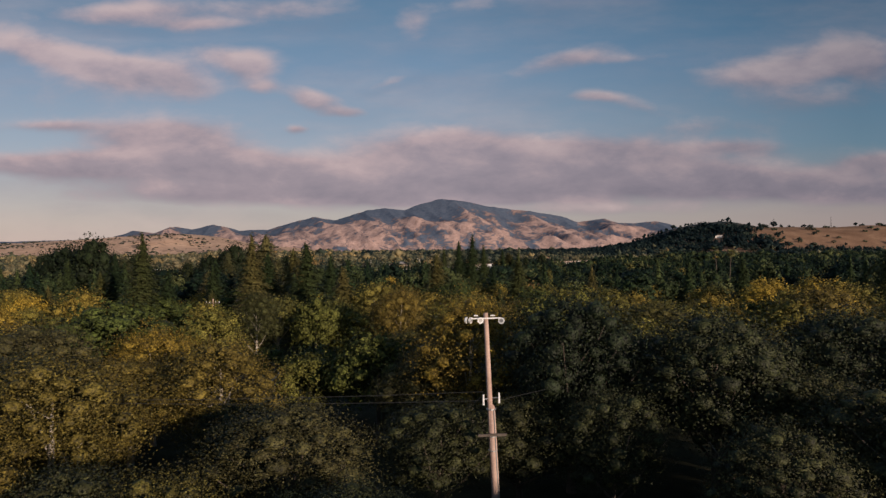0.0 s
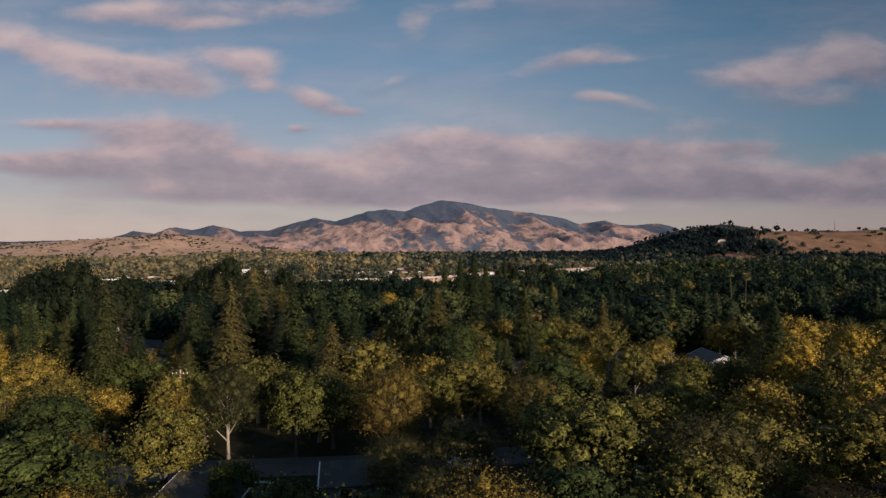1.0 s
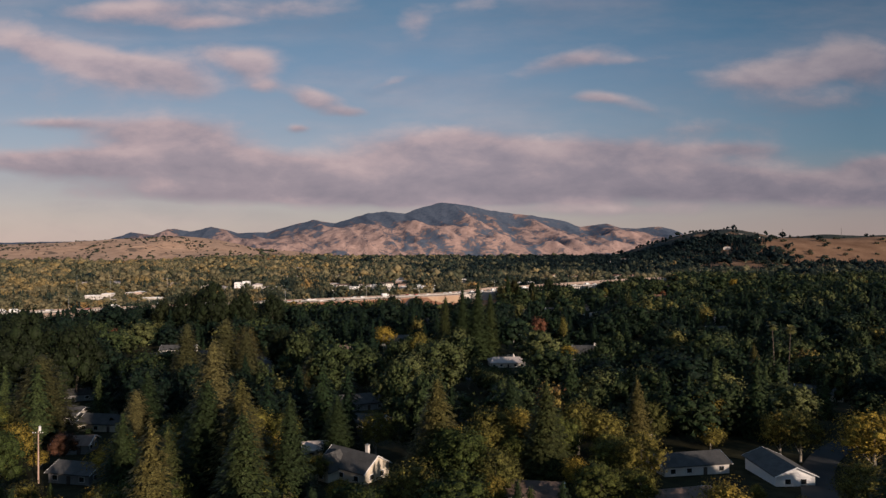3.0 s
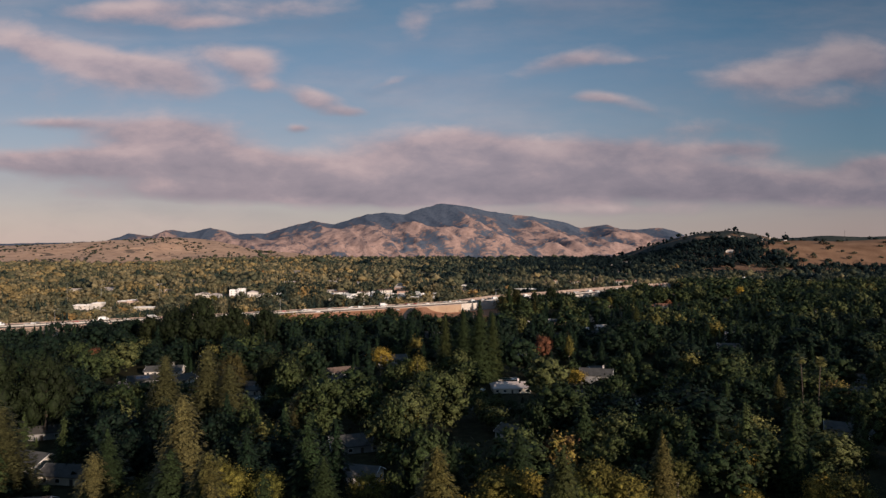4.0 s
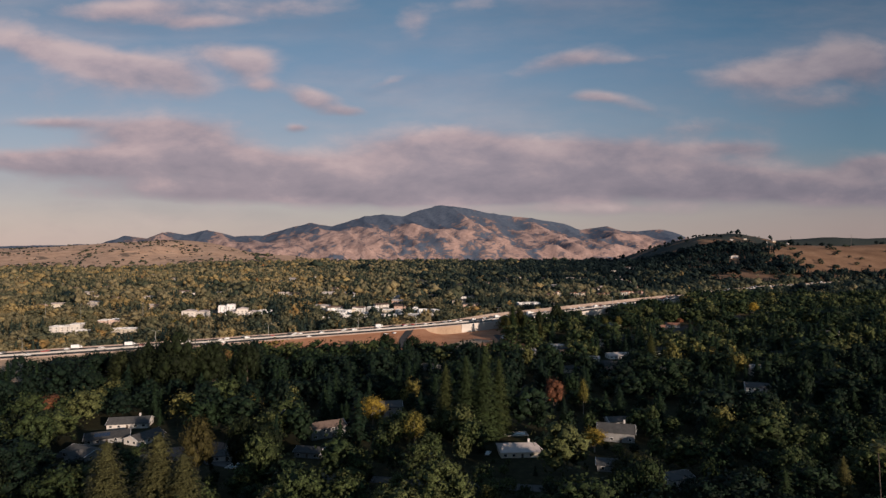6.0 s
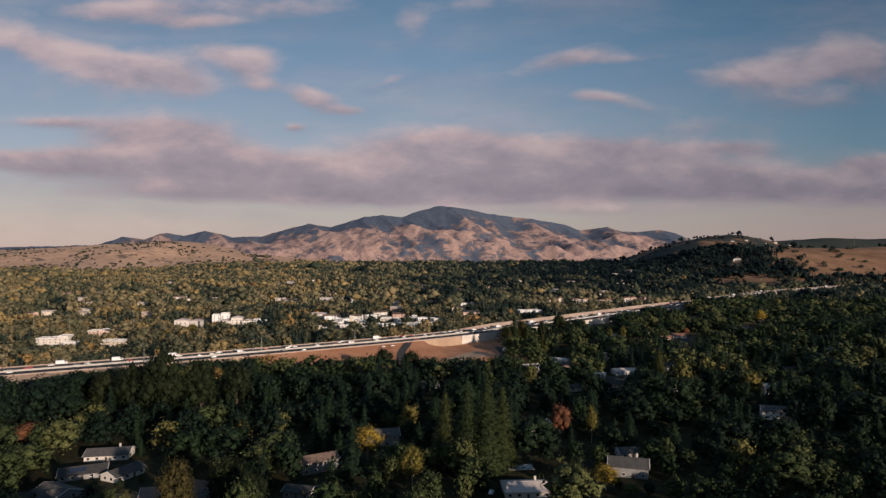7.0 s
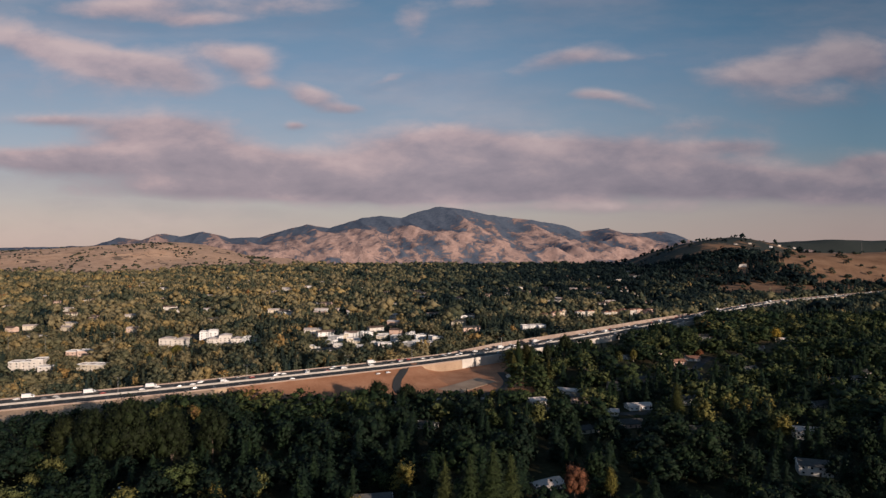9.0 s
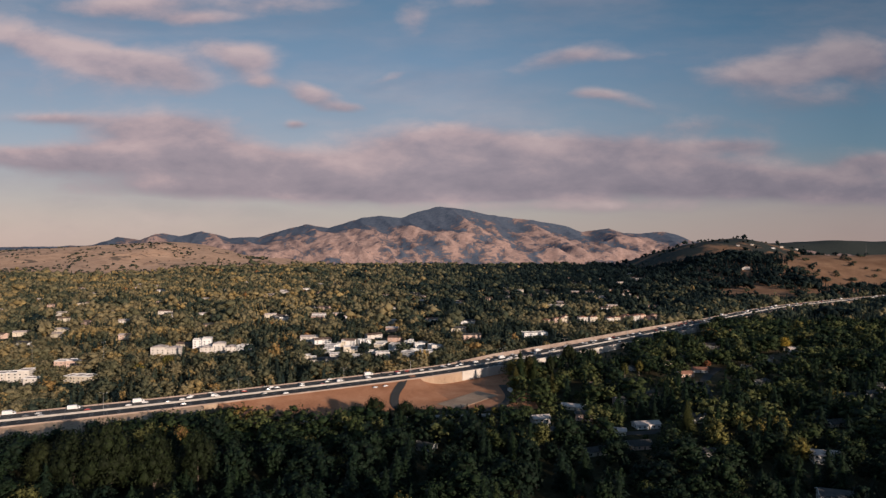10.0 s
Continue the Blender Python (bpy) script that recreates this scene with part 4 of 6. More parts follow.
tagged(mesh("dirt_knoll", *(lambda g: (g[0], g[1]))(sheet(np.linspace(-66, 78, 48), np.linspace(690, 830, 40),
       lambda X, Y: knoll_z(X, Y))), dirt, smooth=True),
       "bare orange dirt mound beside a retaining wall", "dirt mound", kind="structure")


def strip(points, width, mat, name, label, category, lift=0.10, z=None, kerb=False):
    """A street laid on the ground along points."""
    P = spline(points, 4.0)
    T = np.gradient(P, axis=0)
    T /= np.linalg.norm(T, axis=1)[:, None]
    S = np.stack([T[:, 1], -T[:, 0]], -1)
    offs = [-width / 2 - 0.02, -width / 2, -width / 6, width / 6, width / 2, width / 2 + 0.02]
    V, F = [], []
    for p, s_ in zip(P, S):
        for j, o in enumerate(offs):
            q = p + s_ * o
            h = (gz(*p) * 0.5 + gz(*q) * 0.5) if z is None else z(q[0], q[1])
            V.append((q[0], q[1], h + lift - (0.8 if j in (0, 5) else 0.0)))
    k = len(offs)
    F = [(i * k + j, i * k + j + 1, (i + 1) * k + j + 1, (i + 1) * k + j) for i in range(len(P) - 1) for j in range(k - 1)]
    tagged(mesh(name, V, F, mat, smooth=False), label, category, kind="structure")
    for p in P:
        KEEP.append((p[0], p[1], width / 2 + 1.2))


KEEP = []
LOW = []          # sight lines over gardens: x, y, half width, slope


def limit(P):
    """The greatest height of a tree at each place, kept under the camera's sight lines and the sun's paths."""
    out = np.full(len(P), 99.0)
    for x, y, half, slope, reach, *base in LOW:
        d = y - P[:, 1]
        mid = x * (1 - 0.9 * d / max(y - 60.0, 60.0))
        inside = (d > -min(half, 10.0)) & (d < reach) & (np.abs(P[:, 0] - mid) < half)
        out = np.where(inside, np.minimum(out, (base[0] if base else 1.5) + slope * np.maximum(d - min(half, 9.0) * 0.5, 0)), out)
    for x, y, half, reach in SUNNY:
        u = (P[:, 0] - x) * 0.616 - (P[:, 1] - y) * 0.788
        v = (P[:, 0] - x) * 0.788 + (P[:, 1] - y) * 0.616
        out = np.where((u > 0) & (u < reach) & (np.abs(v) < half), np.minimum(out, 2.0 + 0.19 * u), out)
    return out


SUNNY = [(4.2, 43, 4.5, 60), (34.5, 400, 13, 115), (80, 203, 11, 85), (-20, 208, 9, 80), (84, 421, 8, 50), (104, 206, 11, 75), (79, 165, 9, 50), (185, 803, 14, 60), (410, 943, 11, 60), (275, 844, 7, 50), (262, 1226, 90, 70), (370, 898, 9, 50)]      # yards open to the evening sun
strip([(-34, 772), (-36, 750), (-40, 725), (-36, 700), (-16, 688), (24, 690), (48, 706), (58, 735), (56, 775)], 7.0, asphalt, "road_ramp", "dark asphalt ramp curving below the freeway", "road",
      z=lambda x, y: dirt_z(x, y) + 0.35)
strip([(4, 704), (16, 718), (28, 732), (40, 746)], 22.0, pale_dirt, "road_gravel_yard", "pale trodden gravel yard inside the ramp loop", "gravel yard", z=lambda x, y: dirt_z(x, y) + 0.22)
strip([(-150, 668), (-80, 664), (-20, 674), (40, 680)], 6.0, concrete, "road_frontage", "pale frontage road below a dirt bank", "road", lift=0.8)
strip([(-75, 96), (-40, 106), (-8, 110), (20, 116), (60, 132), (105, 150)], 8.0, worn_asphalt, "road_street", "grey residential street under autumn trees", "road", lift=0.25)
strip([(75, 180), (95, 215), (120, 240), (160, 262)], 7.0, asphalt, "road_court", "dark asphalt drive beside a white house", "road", lift=0.25)
strip([(-190, 400), (-150, 398), (-110, 392), (-60, 372), (0, 360), (50, 352), (110, 350)], 7.0, worn_asphalt, "road_valley_street", "grey street between valley gardens", "road", lift=0.2)
strip([(90, 640), (150, 636), (210, 690), (250, 790), (290, 850)], 8.0, asphalt, "road_suburb_street", "dark street among valley houses", "road", lift=0.2)

# ---- houses ----
def shared_box(name, size, mat, bevel=0.0):
    bm = boxed((0, 0, 0), size, 0, bevel)
    data = bpy.data.meshes.new(name)
    bm.to_mesh(data)
    bm.free()
    data.materials.append(mat)
    return data


WINDOW = shared_box("window", (1.5, 0.12, 1.3), white_trim, 0.02)
PANE = shared_box("pane", (1.28, 0.05, 1.08), glass)
DOOR = shared_box("door", (1.0, 0.10, 2.05), dark_wood, 0.02)
GARAGE = shared_box("garage_door", (4.8, 0.10, 2.2), white_trim, 0.03)


def opening(parent, name, data, x, y, z, turn, size=1.0):
    ob = new(name, data)
    ob.parent = parent
    ob.location, ob.rotation_euler, ob.scale = (x, y, z), (0, 0, turn), (size, 1, size)
    if name == "window":
        p = new("pane", PANE)
        p.parent = ob
        p.location = (0, -0.05, 0)
    return ob


def house(x, y, turn, wide, deep, wall_h, roof_h, wall_mat, roof_mat, label, hip=0.0, chimney=False, wing=None, panels=False, category="house", base=None, clear=9.0, name="house"):
    """A detached house; the ridge runs along its local x, the front looks to local -y."""
    z = gz(x, y) if base is None else base
    ob = empty(name, pose(x, y, z, 0, 0, turn), label, category)
    a, b, e = wide / 2, deep / 2, 0.55

    def shell(bm, cx, cy, a, b, along_y=False):
        pts = []
        for sx, sy in ((-1, -1), (1, -1), (1, 1), (-1, 1)):
            pts.append((sx * a, sy * b))
        low = [bm.verts.new((cx + p[0], cy + p[1], -2.0)) for p in pts]
        top = [bm.verts.new((cx + p[0], cy + p[1], wall_h)) for p in pts]
        for i in range(4):
            bm.faces.new((low[i], low[(i + 1) % 4], top[(i + 1) % 4], top[i]))
        bm.faces.new(low[::-1])
        if hip > 0:
            bm.faces.new(top)
        elif along_y:
            r0, r1 = bm.verts.new((cx, cy - b, wall_h + roof_h * 0.97)), bm.verts.new((cx, cy + b, wall_h + roof_h * 0.97))
            bm.faces.new((top[0], top[1], r0)), bm.faces.new((top[2], top[3], r1))
            bm.faces.new((top[1], top[2], r1, r0)), bm.faces.new((top[3], top[0], r0, r1))
        else:
            r0, r1 = bm.verts.new((cx - a, cy, wall_h + roof_h * 0.97)), bm.verts.new((cx + a, cy, wall_h + roof_h * 0.97))
            bm.faces.new((top[3], top[0], r0)), bm.faces.new((top[1], top[2], r1))
            bm.faces.new((top[0], top[1], r1, r0)), bm.faces.new((top[2], top[3], r0, r1))

    def cover(bm, cx, cy, a, b, along_y=False, up=0.0):
        t = 0.22
        ea, eb = a + e, b + e
        drop = roof_h * e / (a if along_y else b)
        zb, zr = wall_h - drop + up, wall_h + roof_h + up
        if hip > 0:
            k = a * (1 - hip)
            q = [(-ea, -eb, zb), (ea, -eb, zb), (ea, eb, zb), (-ea, eb, zb), (-k, 0, zr), (k, 0, zr)]
            fs = [(0, 1, 5, 4), (1, 2, 5), (2, 3, 4, 5), (3, 0, 4)]
        elif along_y:
            q = [(-ea, -eb, zb), (0, -eb, zr), (ea, -eb, zb), (ea, eb, zb), (0, eb, zr), (-ea, eb, zb)]
            fs = [(0, 1, 4, 5), (1, 2, 3, 4)]
        else:
            q = [(-ea, -eb, zb), (ea, -eb, zb), (ea, 0, zr), (-ea, 0, zr), (ea, eb, zb), (-ea, eb, zb)]
            fs = [(0, 1, 2, 3), (3, 2, 4, 5)]
        up_ = [bm.verts.new((cx + p[0], cy + p[1], p[2] + t)) for p in q]
        lo_ = [bm.verts.new((cx + p[0], cy + p[1], p[2])) for p in q]
        edges = {}
        for f in fs:
            bm.faces.new([up_[i] for i in f])
            bm.faces.new([lo_[i] for i in f[::-1]])
            for i, j in zip(f, f[1:] + f[:1]):
                edges[(i, j)] = 1
        for i, j in edges:
            if (j, i) not in edges:
                bm.faces.new((up_[i], lo_[i], lo_[j], up_[j]))

    bm = bmesh.new()
    shell(bm, 0, 0, a, b)
    part("wall", bm, wall_mat, ob)
    bm = bmesh.new()
    cover(bm, 0, 0, a, b)
    part("roof", bm, roof_mat, ob)
    if hip == 0 and y < 980:
        for sx in (-1, 1):
            bm = bmesh.new()
            for sy in (-1, 1):
                add_tube(bm, [(sx * (a + e + 0.04), sy * (b + e), wall_h - roof_h * e / b + 0.1), (sx * (a + e + 0.04), 0, wall_h + roof_h + 0.1)], [0.14, 0.14], 4)
            part("bargeboard", bm, white_trim, ob)
    if wing:
        wx, ww, wd = wing
        bm = bmesh.new()
        shell(bm, wx, -b - wd / 2 + 0.5, ww / 2, wd / 2 + 0.5, True)
        part("wing_wall", bm, wall_mat, ob)
        bm = bmesh.new()
        cover(bm, wx, -b - wd / 2 + 1.2, ww / 2, wd / 2 + 1.0, True, 0.03)
        part("wing_roof", bm, roof_mat, ob)
        opening(ob, "garage_door" if ww > 5.5 else "window", GARAGE if ww > 5.5 else WINDOW, wx, -b - wd - 0.04, 1.1 if ww > 5.5 else 1.5, 0)
    floors = max(1, int(wall_h / 2.7))
    for fl in range(floors):
        k = max(2, int(wide / (3.6 if y < 980 else 7.0)))
        for i in range(k):
            px = -a + (i + 0.5) * wide / k
            if wing and abs(px - wing[0]) < wing[1] / 2 + 0.6:
                continue
            if fl == 0 and i == k // 2 and not wing:
                opening(ob, "door", DOOR, px, -b - 0.04, 1.03, 0)
            else:
                opening(ob, "window", WINDOW, px, -b - 0.05, 1.5 + 2.7 * fl, 0)
        for sx in (-1, 1) if y < 980 else ():
            for py in ((0.0,) if deep < 7 else (-deep / 5, deep / 5)):
                opening(ob, "window", WINDOW, sx * (a + 0.05), py, 1.5 + 2.7 * fl, radians(90 * sx))
    if chimney:
        cx = a * 0.45
        c = part("chimney", boxed((cx, b * 0.25, wall_h + roof_h * 0.75), (0.9, 0.7, roof_h + 1.8), 0, 0.03), stucco, ob)
        part("chimney_cap", boxed((cx, b * 0.25, wall_h + roof_h * 1.25 + 0.95), (1.05, 0.85, 0.12)), concrete, c)
    if panels:
        s_ = math.atan2(roof_h, b)
        for i in range(4):
            bm = bmesh.new()
            bmesh.ops.create_cube(bm, size=1, matrix=Matrix.Translation((-a * 0.5 + i * 1.75, -b * 0.5, wall_h + roof_h * 0.5 + 0.36)) @ Matrix.Rotation(s_, 4, "X") @ Matrix.Diagonal((1.65, min(3.3, b * 0.8), 0.06, 1)))
            part("solar_panel", bm, solar, ob)
    KEEP.append((x, y, max(wide, deep) * 0.55 + 1.5))
    if clear:
        LOW.append((x, y, wide * (0.5 if y < 900 else 0.75), min(0.25, 80 / max(y - 60, 100)), clear * 5.0))
    return ob


def block(x, y, turn, wide, deep, floors, wall_mat, label, steps=1, pitched=None, category="apartment building", name="apartment_building", clear=10.0):
    """A flat-roofed building in stepped bays with its rows of windows."""
    ob = empty(name, pose(x, y, gz(x, y), 0, 0, turn), label, category)
    rng = random.Random(int(x * 7 + y))
    bay = wide / steps
    for k in range(steps):
        cx, cy = -wide / 2 + (k + 0.5) * bay, rng.uniform(-3.5, 3.5) * (steps > 1)
        h = floors * 2.9 + rng.choice((-1.6, 0.0, 0.6, 2.2)) * (steps > 1)
        bm = bmesh.new()
        add_box(bm, (cx, cy, h / 2 - 1), (bay - 0.01, deep, h + 2))
        part("wall", bm, wall_mat, ob)
        if pitched:
            bm = bmesh.new()
            v = [bm.verts.new(p) for p in ((cx - bay / 2 - 0.2, cy - deep / 2 - 0.5, h), (cx + bay / 2 + 0.2, cy - deep / 2 - 0.5, h), (cx + bay / 2 + 0.2, cy + deep / 2 + 0.5, h), (cx - bay / 2 - 0.2, cy + deep / 2 + 0.5, h),
                                           (cx, cy - deep / 4, h + 2.0), (cx, cy + deep / 4, h + 2.0))]
            for f in ((0, 1, 4), (1, 2, 5, 4), (2, 3, 5), (3, 0, 4, 5), (3, 2, 1, 0)):
                bm.faces.new([v[i] for i in f])
            part("roof", bm, pitched, ob)
        else:
            bm = bmesh.new()
            for sx, sy, lx, ly in ((0, -1, bay, 0.3), (0, 1, bay, 0.3), (-1, 0, 0.3, deep - 0.6), (1, 0, 0.3, deep - 0.6)):
                add_box(bm, (cx + sx * (bay / 2 - 0.15), cy + sy * (deep / 2 - 0.15), h + 0.35), (lx, ly, 0.7))
            part("parapet", bm, white_trim, ob)
            part("roof", boxed((cx, cy, h + 0.05), (bay - 0.7, deep - 0.7, 0.1)), pale_roof, ob)
        n = max(2, int(bay / 4.2))
        for fl in range(floors):
            for i in range(n):
                opening(ob, "window", WINDOW, cx - bay / 2 + (i + 0.5) * bay / n, cy - deep / 2 - 0.05, 1.6 + 2.9 * fl, 0)
            if k == steps - 1 and deep > 6:
                for py in (-deep / 4, deep / 4):
                    opening(ob, "window", WINDOW, cx + bay / 2 + 0.05, cy + py, 1.6 + 2.9 * fl, radians(90))
    KEEP.append((x, y, max(wide, deep) * 0.55))
    if clear:
        LOW.append((x, y, wide * 0.62, 90 / (y - 60), clear * 6.5, 1.0 if pitched is tile_roof else 4.2))
    return ob


# near slope
house(80.5, 207, 91, 14, 9, 2.8, 1.9, white_trim, shingle, "white ranch house with a dark shingle gable roof", clear=13)
house(61, 213, 10, 17, 9, 2.7, 1.6, stucco, shingle, "low white house with a grey shingle roof", clear=9)
house(-21, 209, -35, 14, 9.0, 3.2, 2.8, cream, shingle, "cream house with a steep grey shingle roof", chimney=True, wing=(-3.2, 4.6, 3.5), clear=12)
house(-33, 226, 10, 8, 6, 2.6, 1.4, white_trim, pale_roof, "small white garden house with a pale roof", clear=6)
house(-102, 231, 8, 9, 7, 2.7, 1.6, grey_siding, brown_shingle, "grey house half hidden by a bare tree", clear=5)
house(-86, 206, -12, 11, 7, 2.7, 1.5, grey_siding, shingle, "dark roofed house beside a utility pole", clear=5)
house(-8, 98, 8, 10, 6.5, 2.6, 1.5, grey_siding, shingle, "grey roofed house beside the residential street", clear=0)
house(-24, 92, -20, 9, 7, 2.7, 1.4, grey_siding, shingle, "grey roofed bungalow under oaks", clear=0)
house(20, 190, -8, 11, 8, 2.8, 1.6, stucco, brown_shingle, "stucco house behind yellow trees", clear=0)
house(49, 185, 12, 12, 8, 2.8, 1.6, cream, brown_shingle, "cream house beside the residential street", clear=3)
house(-31, 292, 20, 16, 11, 2.8, 2.4, grey_siding, shingle, "grey roofed house among oaks and autumn trees", clear=7)
house(26, 304, -50, 12, 8, 2.8, 2.4, stucco, shingle, "white gabled house deep among dark trees", clear=5)
# valley floor
house(34.5, 400, 3, 19, 13, 2.8, 2.0, cream, pale_roof, "cream bungalow with a broad sunlit pale roof", hip=0.22, chimney=True, clear=16)
house(84, 421, -16, 17, 10, 4.6, 3.0, grey_siding, shingle, "grey two storey house with a white chimney", chimney=True, clear=10)
house(92, 446, 6, 12, 8, 2.8, 1.5, stucco, shingle, "white walled bungalow behind a grey house", clear=4)
house(90, 360, 20, 11, 8, 2.8, 1.4, stucco, shingle, "bungalow with a teal grey roof", clear=5)
house(-166, 447, 10, 20, 11, 2.7, 2.2, stucco, shingle, "long white house with a dark shingle roof", chimney=True, clear=9)
house(-165, 423, 24, 19, 13, 2.4, 1.9, grey_siding, shingle, "low house with solar panels on its roof", panels=True, clear=5)
house(-146, 421, 66, 15, 10, 2.6, 2.0, stucco, shingle, "dark roofed house with a bright white gable", clear=4)
house(-162, 398, -28, 16, 11, 2.5, 2.0, grey_siding, shingle, "grey roofed house with a white gable", wing=(3.0, 5.0, 4.0), clear=9)
house(-117, 396, 14, 15, 11, 2.5, 2.2, pink_stucco, brown_shingle, "pinkish house with a brown tiled roof", clear=5)
house(-103, 402, -20, 11, 9, 2.6, 2.4, cream, brown_shingle, "cream house with a brown gable roof", clear=6)
house(-96, 394, 12, 12, 8, 2.7, 1.4, stucco, shingle, "blue grey roofed bungalow among oaks", clear=5)
house(-60, 398, -14, 12, 8, 2.7, 1.5, grey_siding, shingle, "dark roofed bungalow among oaks", clear=5)
house(148, 648, 8, 18, 10, 3.0, 1.6, white_trim, pale_roof, "long house with a pale roof among valley trees", clear=12)
house(122, 632, -12, 12, 8, 3.0, 1.4, stucco, pale_roof, "small pale roofed house among valley trees", clear=8)
house(355, 884, -22, 17, 10, 4.0, 2.6, cream, brown_shingle, "cream gabled house at the suburb's edge", wing=(3, 6, 5), clear=14)
house(421, 945, 14, 14, 9, 3.0, 2.0, stucco, pale_roof, "white house with a pale roof among trees", clear=12)
house(240, 812, 16, 15, 9, 3.0, 2.0, pink_stucco, tile_roof, "house with a red clay roof", clear=9)
house(262, 830, -10, 14, 9, 3.0, 2.0, stucco, tile_roof, "stucco house with a red clay roof", clear=8)
house(282, 905, 6, 15, 9, 3.0, 2.0, grey_siding, shingle, "dark roofed suburban house", clear=8)

# beyond the freeway
block(-412, 796, 8, 32, 13, 3, stucco, "white three storey apartment building beside trees", steps=3, clear=14)
block(-388, 786, 8, 12, 10, 2, stucco, "white two storey annex of an apartment building", clear=10)
block(-346, 796, -10, 30, 12, 2, cream, "cream two storey apartment building behind hedges", steps=3, clear=14)
block(-398, 862, 4, 30, 12, 2, pink_stucco, "long pinkish apartment building", steps=2, clear=8)
block(-322, 926, 6, 32, 14, 3, stucco, "white three storey apartment building with pale roof", steps=2, pitched=pale_roof, clear=12)
block(-296, 966, 14, 22, 13, 4, white_trim, "white apartment wing rising behind trees", steps=2, clear=10)
block(-268, 944, 12, 42, 14, 3, stucco, "white stepped apartment building with pale gables", steps=3, pitched=pale_roof, clear=14)
block(-237, 942, -12, 14, 12, 3, white_trim, "white tower like apartment wing", steps=1, clear=12)
row_rng = random.Random(4)
for k in range(22):
    u = k / 21
    x, y = -146 + 138 * u + row_rng.uniform(-5, 5), 902 + 27 * (k % 4) + 22 * u + row_rng.uniform(-5, 5)
    block(x, y, row_rng.choice((-34, -14, 6, 12, 28)), row_rng.uniform(10, 17), row_rng.uniform(8, 12), row_rng.choice((1, 2, 2)), row_rng.choice((stucco, white_trim, stucco, cream)),
          "white flat roofed townhouse in a dense cluster", steps=row_rng.choice((1, 1, 2)), category="townhouse", name="townhouse", clear=9)
block(-130, 888, 10, 34, 13, 1, stucco, "low building with a broad grey roof", pitched=shingle, clear=8)
block(128, 1062, 10, 34, 16, 2, white_trim, "white pale roofed hall near the sound wall", steps=1, clear=14)
terrace_rng = random.Random(21)
for k in range(13):
    x, y = 170 + 15.4 * k + terrace_rng.uniform(-2, 2), 1206 + 4.2 * k + terrace_rng.uniform(-9, 9)
    if k in (3, 6):
        continue
    block(x, y, terrace_rng.choice((8, 18, 26)), terrace_rng.uniform(11, 16), 11, terrace_rng.choice((2, 3, 3)), terrace_rng.choice((stucco, pink_stucco, cream)),
          "stucco townhouse with a red clay roof in a row", steps=terrace_rng.choice((1, 2)), pitched=tile_roof, category="townhouse", name="townhouse", clear=11)
far_rng = random.Random(12)
for k in range(150):
    y = far_rng.uniform(980, 2500)
    x = far_rng.uniform(-0.66, 0.30 if y > 1400 else 0.05) * y
    if abs(road_at(x, y)[0][0]) < 60:
        continue
    house(x, y, far_rng.uniform(-30, 30), far_rng.uniform(14, 24), far_rng.uniform(9, 13), far_rng.choice((3.0, 5.6, 6.0)), 1.8, far_rng.choice((stucco, white_trim, cream, pink_stucco)),
          far_rng.choice((pale_roof, pale_roof, shingle, brown_shingle)), "pale house showing between distant trees", clear=16)
sub_rng = random.Random(31)
for k in range(46):
    y = sub_rng.uniform(250, 900)
    x = sub_rng.uniform(-0.55, 0.66) * y
    if road_at(x, y)[0][0] < 70 or any((x - q[0]) ** 2 + (y - q[1]) ** 2 < (q[2] + 13) ** 2 for q in KEEP):
        continue
    house(x, y, sub_rng.uniform(-35, 35), sub_rng.uniform(12, 19), sub_rng.uniform(8, 10), sub_rng.choice((2.8, 2.8, 5.4)), sub_rng.uniform(1.4, 2.4), sub_rng.choice((stucco, cream, grey_siding, grey_siding)),
          sub_rng.choice((shingle, shingle, brown_shingle, pale_roof if y > 450 else shingle)), "suburban house half hidden by garden trees", clear=sub_rng.choice((4.0, 5.0, 7.0)))
near_rng = random.Random(77)
for x, y in ((96, 590), (128, 602), (162, 588), (108, 668), (186, 660), (214, 690), (150, 712), (252, 735), (180, 742), (228, 770), (296, 778), (316, 838), (372, 850), (404, 905), (330, 960), (452, 1010), (286, 650), (340, 720)):
    house(x, y, near_rng.uniform(-35, 35), near_rng.uniform(12, 19), near_rng.uniform(8, 10), near_rng.choice((2.8, 2.8, 5.2)), near_rng.uniform(1.4, 2.4), near_rng.choice((stucco, cream, grey_siding, pink_stucco)),
          near_rng.choice((shingle, shingle, brown_shingle, shingle)), "suburban house in an open garden near the freeway", clear=near_rng.choice((5, 6, 9)))
for k, (x, y) in enumerate(((860, 1960), (1500, 3020), (1560, 3060), (1640, 3080), (1690, 3060), (1420, 3050), (1350, 3040))):
    house(x, y, -15 + 9 * k % 40, 20 if y < 2500 else 14, 11, 5.0 if y < 2500 else 3.0, 2.2, (stucco, white_trim, cream)[k % 3], pale_roof, "white house on a distant hillside", clear=14)

for x in range(100, 410, 45):
    i = int(np.abs(road[:, 0] - x).argmin())
    LOW.append((road[i, 0], road[i, 1], 36, 0.17, 120, 9.0))
for x in range(430, 1100, 45):
    i = int(np.abs(road[:, 0] - x).argmin())
    LOW.append((road[i, 0] + side[i, 0] * 20, road[i, 1] + side[i, 1] * 20, 40, 0.08, 170, 16.0 if x < 640 else 11.0 if x % 4 else 15.0))
